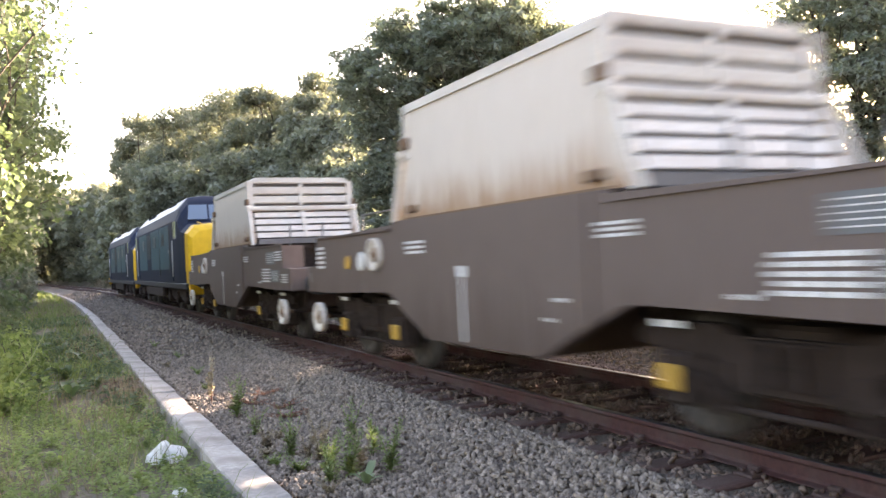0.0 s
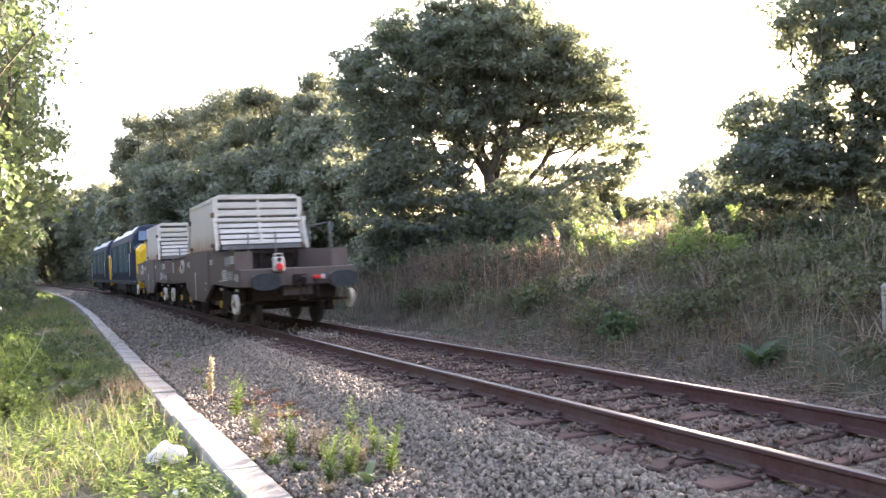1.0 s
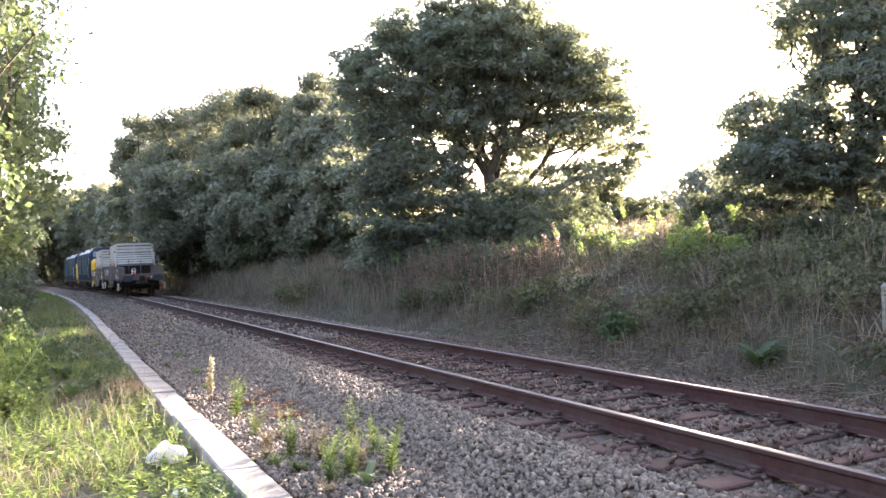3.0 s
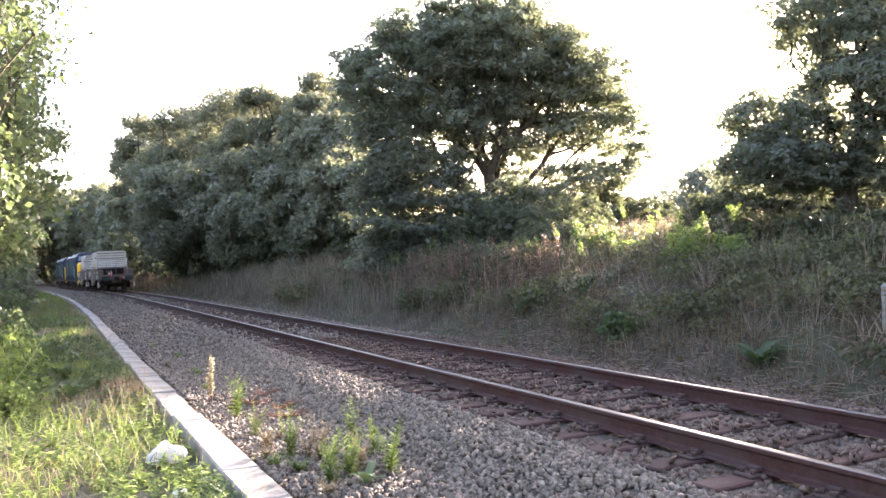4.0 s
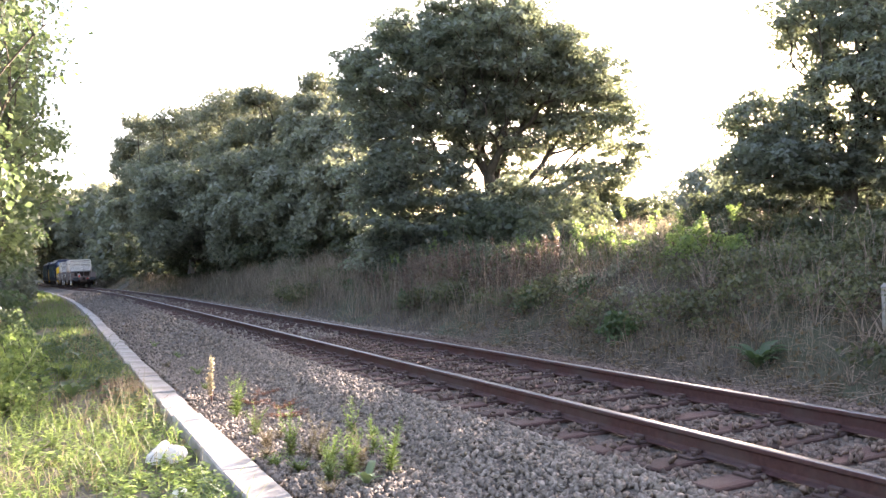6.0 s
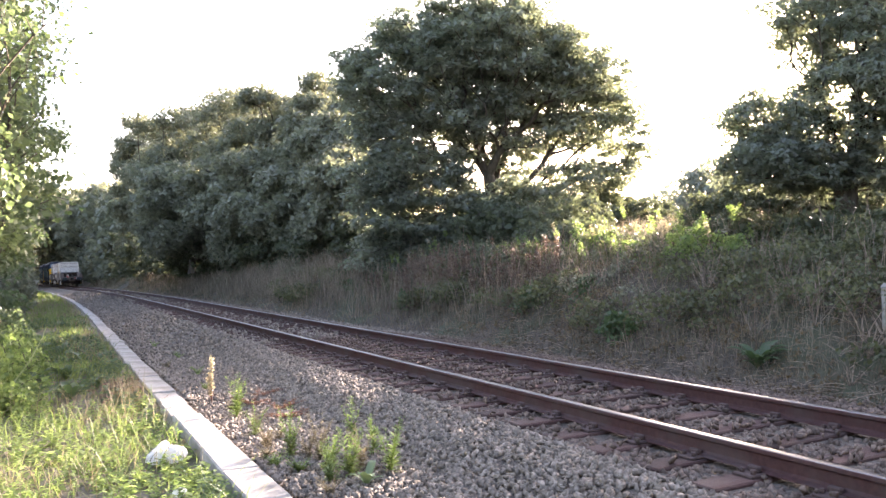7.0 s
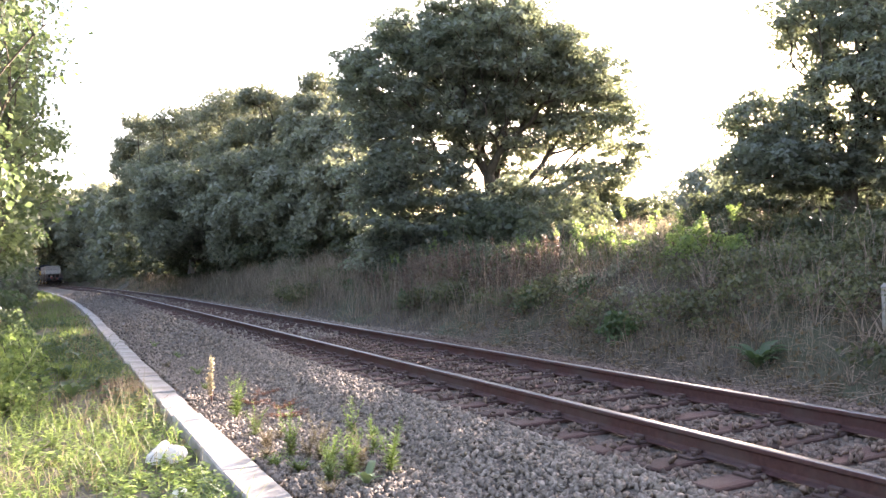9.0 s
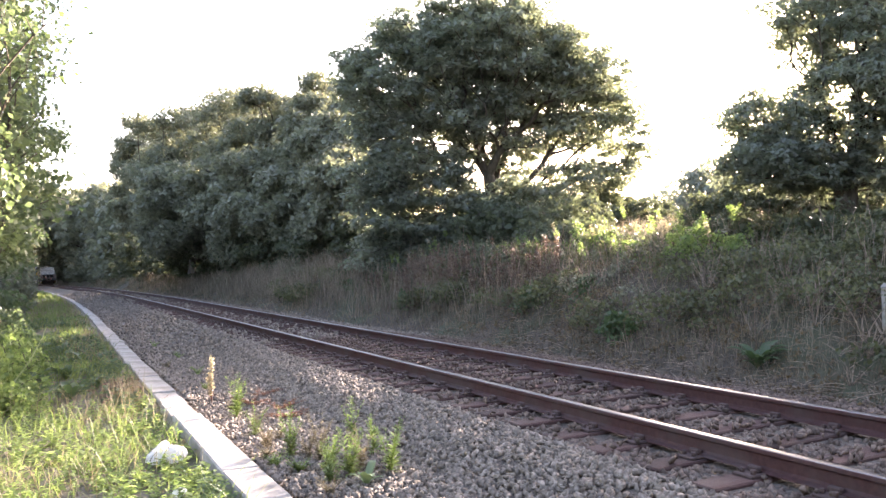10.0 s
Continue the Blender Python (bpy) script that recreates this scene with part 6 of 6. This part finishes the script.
def locomotive():
    th = tagged(new("locomotive"), "dark blue diesel locomotive with teal panels and yellow noses", "locomotive", "locomotives of the train")

    def ring(y, hw, top, shoulder, crown, low=0.98):
        # half outline from sill to roof centre
        return [(hw - 0.02, y, low), (hw, y, low + 0.5), (hw, y, shoulder), (hw - 0.12, y, shoulder + (top - shoulder) * 0.45), (hw * crown, y, top - 0.06), (hw * 0.35, y, top)]
    st = [(-9.0, 1.10, 2.66, 2.38, 0.78), (-8.86, 1.22, 2.82, 2.52, 0.82), (-8.5, 1.26, 2.87, 2.56, 0.82), (-7.95, 1.30, 2.93, 2.62, 0.82), (-7.88, 1.30, 2.95, 2.62, 0.80), (-7.45, 1.33, 3.60, 2.98, 0.74), (-7.15, 1.34, 3.83, 3.05, 0.68), (-6.6, 1.345, 3.88, 3.05, 0.64)]
    st = st + [(-y, a, b, c, d) for y, a, b, c, d in st[::-1]]
    bm = bmesh.new()
    rows = []
    for y, a, b, c, d in st:
        h = ring(y, a, b, c, d)
        rows.append([bm.verts.new(p) for p in h] + [bm.verts.new((-x, yy, z)) for x, yy, z in h[::-1]])
    k = len(rows[0])
    for i, (r0, r1) in enumerate(zip(rows, rows[1:])):
        for j in range(k - 1):
            f = bm.faces.new((r0[j], r1[j], r1[j + 1], r0[j + 1]))
            nose = i < 4 or i > len(rows) - 6
            f.material_index = (1 if i in (0, 1, len(rows) - 3, len(rows) - 2) else 0) if nose else (2 if i == 7 and 2 < j < 8 else 0)
            f.smooth = 3 < j < 7
    for r in (rows[0], rows[-1][::-1]):
        bm.faces.new(r).material_index = 1
    bmesh.ops.recalc_face_normals(bm, faces=list(bm.faces))
    part("body", bm, [M_BLUE, M_YELLOW, M_ROOF], th)
    bm = bmesh.new()
    box(bm, -1.33, 1.33, -8.95, 8.95, 0.80, 0.985, 0.02)
    part("solebar", bm, M_BLACK, th)
    for q in (-1, 1):
        bm = bmesh.new()
        box(bm, -1.25, 1.25, min(q * 8.95, q * 9.08), max(q * 8.95, q * 9.08), 0.62, 1.08, 0.03)
        part("buffer_beam", bm, M_YELLOW, th, "yellow buffer beam")
        for x in (-0.87, 0.87):
            bm = bmesh.new()
            lathe(bm, (x, q * 9.05, 1.06), (0, q, 0), [(0, 0.15), (0.12, 0.13), (0.25, 0.1), (0.27, 0.24), (0.31, 0.23)], 16)
            part("buffer", bm, M_BUFFER, th)
        # windscreens and cab side windows
        for x0, x1 in ((-1.05, -0.42), (-0.36, 0.36), (0.42, 1.05)):
            bm = bmesh.new()
            yb, yt = q * 7.83, q * 7.50
            vs = [bm.verts.new(p) for p in ((x0, yb, 3.03), (x1, yb, 3.03), (x1 * 0.92, yt, 3.52), (x0 * 0.92, yt, 3.52))]
            vs2 = [bm.verts.new(v.co + Vector((0, -q * 0.05, -0.02))) for v in vs]
            bm.faces.new(vs)
            bm.faces.new(vs2[::-1])
            for i in range(4):
                bm.faces.new((vs[i], vs2[i], vs2[(i + 1) % 4], vs[(i + 1) % 4]))
            for v in bm.verts:
                v.co.y += q * 0.035
            bmesh.ops.recalc_face_normals(bm, faces=list(bm.faces))
            part("windscreen", bm, M_GLASS, th)
        for side in (-1, 1):
            bm = bmesh.new()
            ys = sorted((q * 7.2, q * 6.45))
            box(bm, side * 1.335 - 0.02, side * 1.335 + 0.02, ys[0], ys[1], 2.45, 3.03, 0.01)
            part("cab_window", bm, M_GLASS, th)
            bm = bmesh.new()
            ys = sorted((q * 6.2, q * 5.65))
            box(bm, side * 1.343 - 0.012, side * 1.343 + 0.012, ys[0], ys[1], 1.05, 2.95, 0.005)
            part("cab_door", bm, M_BLUE, th)
            bm = bmesh.new()
            rod(bm, (side * 1.37, q * 6.27, 1.2), (side * 1.37, q * 6.27, 2.4), 0.015, 6)
            part("door_handrail", bm, M_MARK, th)
        bm = bmesh.new()
        box(bm, -0.3, 0.3, min(q * 8.98, q * 9.02), max(q * 8.98, q * 9.02), 2.26, 2.46, 0.02)
        part("head_code_panel", bm, M_WHITE, th, "white route lamp panel")
        for x in (-0.6, 0.6):
            bm = bmesh.new()
            lathe(bm, (x, q * 8.98, 1.32), (0, q, 0), [(0, 0.1), (0.05, 0.09)], 12)
            part("marker_light", bm, M_BLACK, th)
        for x in (-0.78, 0.78):
            bm = bmesh.new()
            rod(bm, (x, q * 8.0, 2.93), (x, q * 8.86, 2.83), 0.02, 6)
            part("nose_rail", bm, M_YELLOW, th)
        # three-axle bogies
        b = new("bogie")
        b.parent = th
        b.matrix_basis = pose(0, q * 5.65, 0)
        for side in (-1, 1):
            bm = bmesh.new()
            prism(bm, [(-2.6, 0.55), (-2.6, 0.8), (2.6, 0.8), (2.6, 0.55), (1.4, 0.42), (-1.4, 0.42)], side * 1.0, side * 1.12)
            for y in (-2.05, 0, 2.05):
                box(bm, side * 1.08 - 0.12, side * 1.08 + 0.12, y - 0.2, y + 0.2, 0.3, 0.7, 0.03)
                rod(bm, (side * 1.15, y - 0.55, 0.45), (side * 1.15, y + 0.55, 0.45), 0.06, 8)
            part("side_frame", bm, M_UNDER, b)
        for y in (-2.05, 0, 2.05):
            wheelset(b, y, 0.55)
    # bodyside panels, windows and grilles
    for side in (-1, 1):
        x = side * 1.345
        for y0, y1 in ((-5.2, -2.6), (-2.3, 0.45), (2.1, 5.3)):
            bm = bmesh.new()
            box(bm, x - 0.008, x + 0.008, y0, y1, 1.45, 2.98, 0.004)
            part("side_panel", bm, M_TEAL, th, "teal blue side panel")
        for y0, y1, z0, z1 in ((-5.5, -5.24, 1.35, 2.9), (0.55, 2.0, 1.9, 2.9), (-2.54, -2.36, 1.2, 2.9)):
            bm = bmesh.new()
            box(bm, x - 0.012, x + 0.012, y0, y1, z0, z1, 0.004)
            n = max(2, int((z1 - z0) / 0.12))
            for i in range(n):
                z = z0 + 0.04 + i * (z1 - z0 - 0.08) / n
                box(bm, x - 0.02, x + 0.02, y0 + 0.03, y1 - 0.03, z, z + 0.04)
            part("grille", bm, M_BLACK, th)
        for y in (-3.6, -0.9, 3.4):
            bm = bmesh.new()
            box(bm, x - 0.018, x + 0.018, y - 0.4, y + 0.4, 2.3, 2.75, 0.02)
            part("side_window", bm, M_DULLGLASS, th)
        bm = bmesh.new()
        marks(bm, -5.55, -5.1, 2.0, 2.12, 1, x=side * 1.352, seed=4)
        part("lettering", bm, M_MARK, th, "small white lettering")
        bm = bmesh.new()
        box(bm, side * 1.2 - 0.1, side * 1.2 + 0.1, -2.6, 2.6, 0.42, 0.82, 0.05)
        part("tank", bm, M_UNDER, th)
    # roof gear
    for y0, y1, w in ((-4.6, -2.4, 0.62), (-1.9, 0.9, 0.5), (1.6, 4.4, 0.7)):
        bm = bmesh.new()
        box(bm, -w, w, y0, y1, 3.80, 3.90, 0.03)
        part("roof_hatch", bm, M_ROOF, th)
        for side in (-1, 1):
            bm = bmesh.new()
            box(bm, side * (w + 0.22) - 0.08, side * (w + 0.22) + 0.08, y0 + 0.1, y1 - 0.1, 3.60, 3.75)
            for i in range(9):
                y = y0 + 0.15 + i * (y1 - y0 - 0.3) / 9
                box(bm, side * (w + 0.22) - 0.1, side * (w + 0.22) + 0.1, y, y + 0.1, 3.63, 3.78)
            part("roof_grille", bm, M_BLACK, th)
    bm = bmesh.new()
    lathe(bm, (0, 0.3, 3.85), (0, 0, 1), [(0, 0.3), (0.1, 0.3), (0.1, 0.22)], 14)
    part("exhaust", bm, M_BLACK, th)
    return th


VEH.append((flask_wagon(True), 1.8))
VEH.append((flask_wagon(False), 14.64))
VEH.append((locomotive(), 20.95 + 9.25))
VEH.append((locomotive(), 39.5 + 9.25))


def motions():
    """The train runs off along the line; its wheels roll."""
    for thing, ahead in VEH:
        walk(thing, vehicle_rows(ahead))
    for w, y, r in SPIN:
        rows = []
        for i in range(301):
            t = i / 30.0
            rows.append((t, pose(0, y, r, -math.degrees((train_s(t) - train_s(0)) / r) % 360.0)))
        walk(w, rows)


motions()
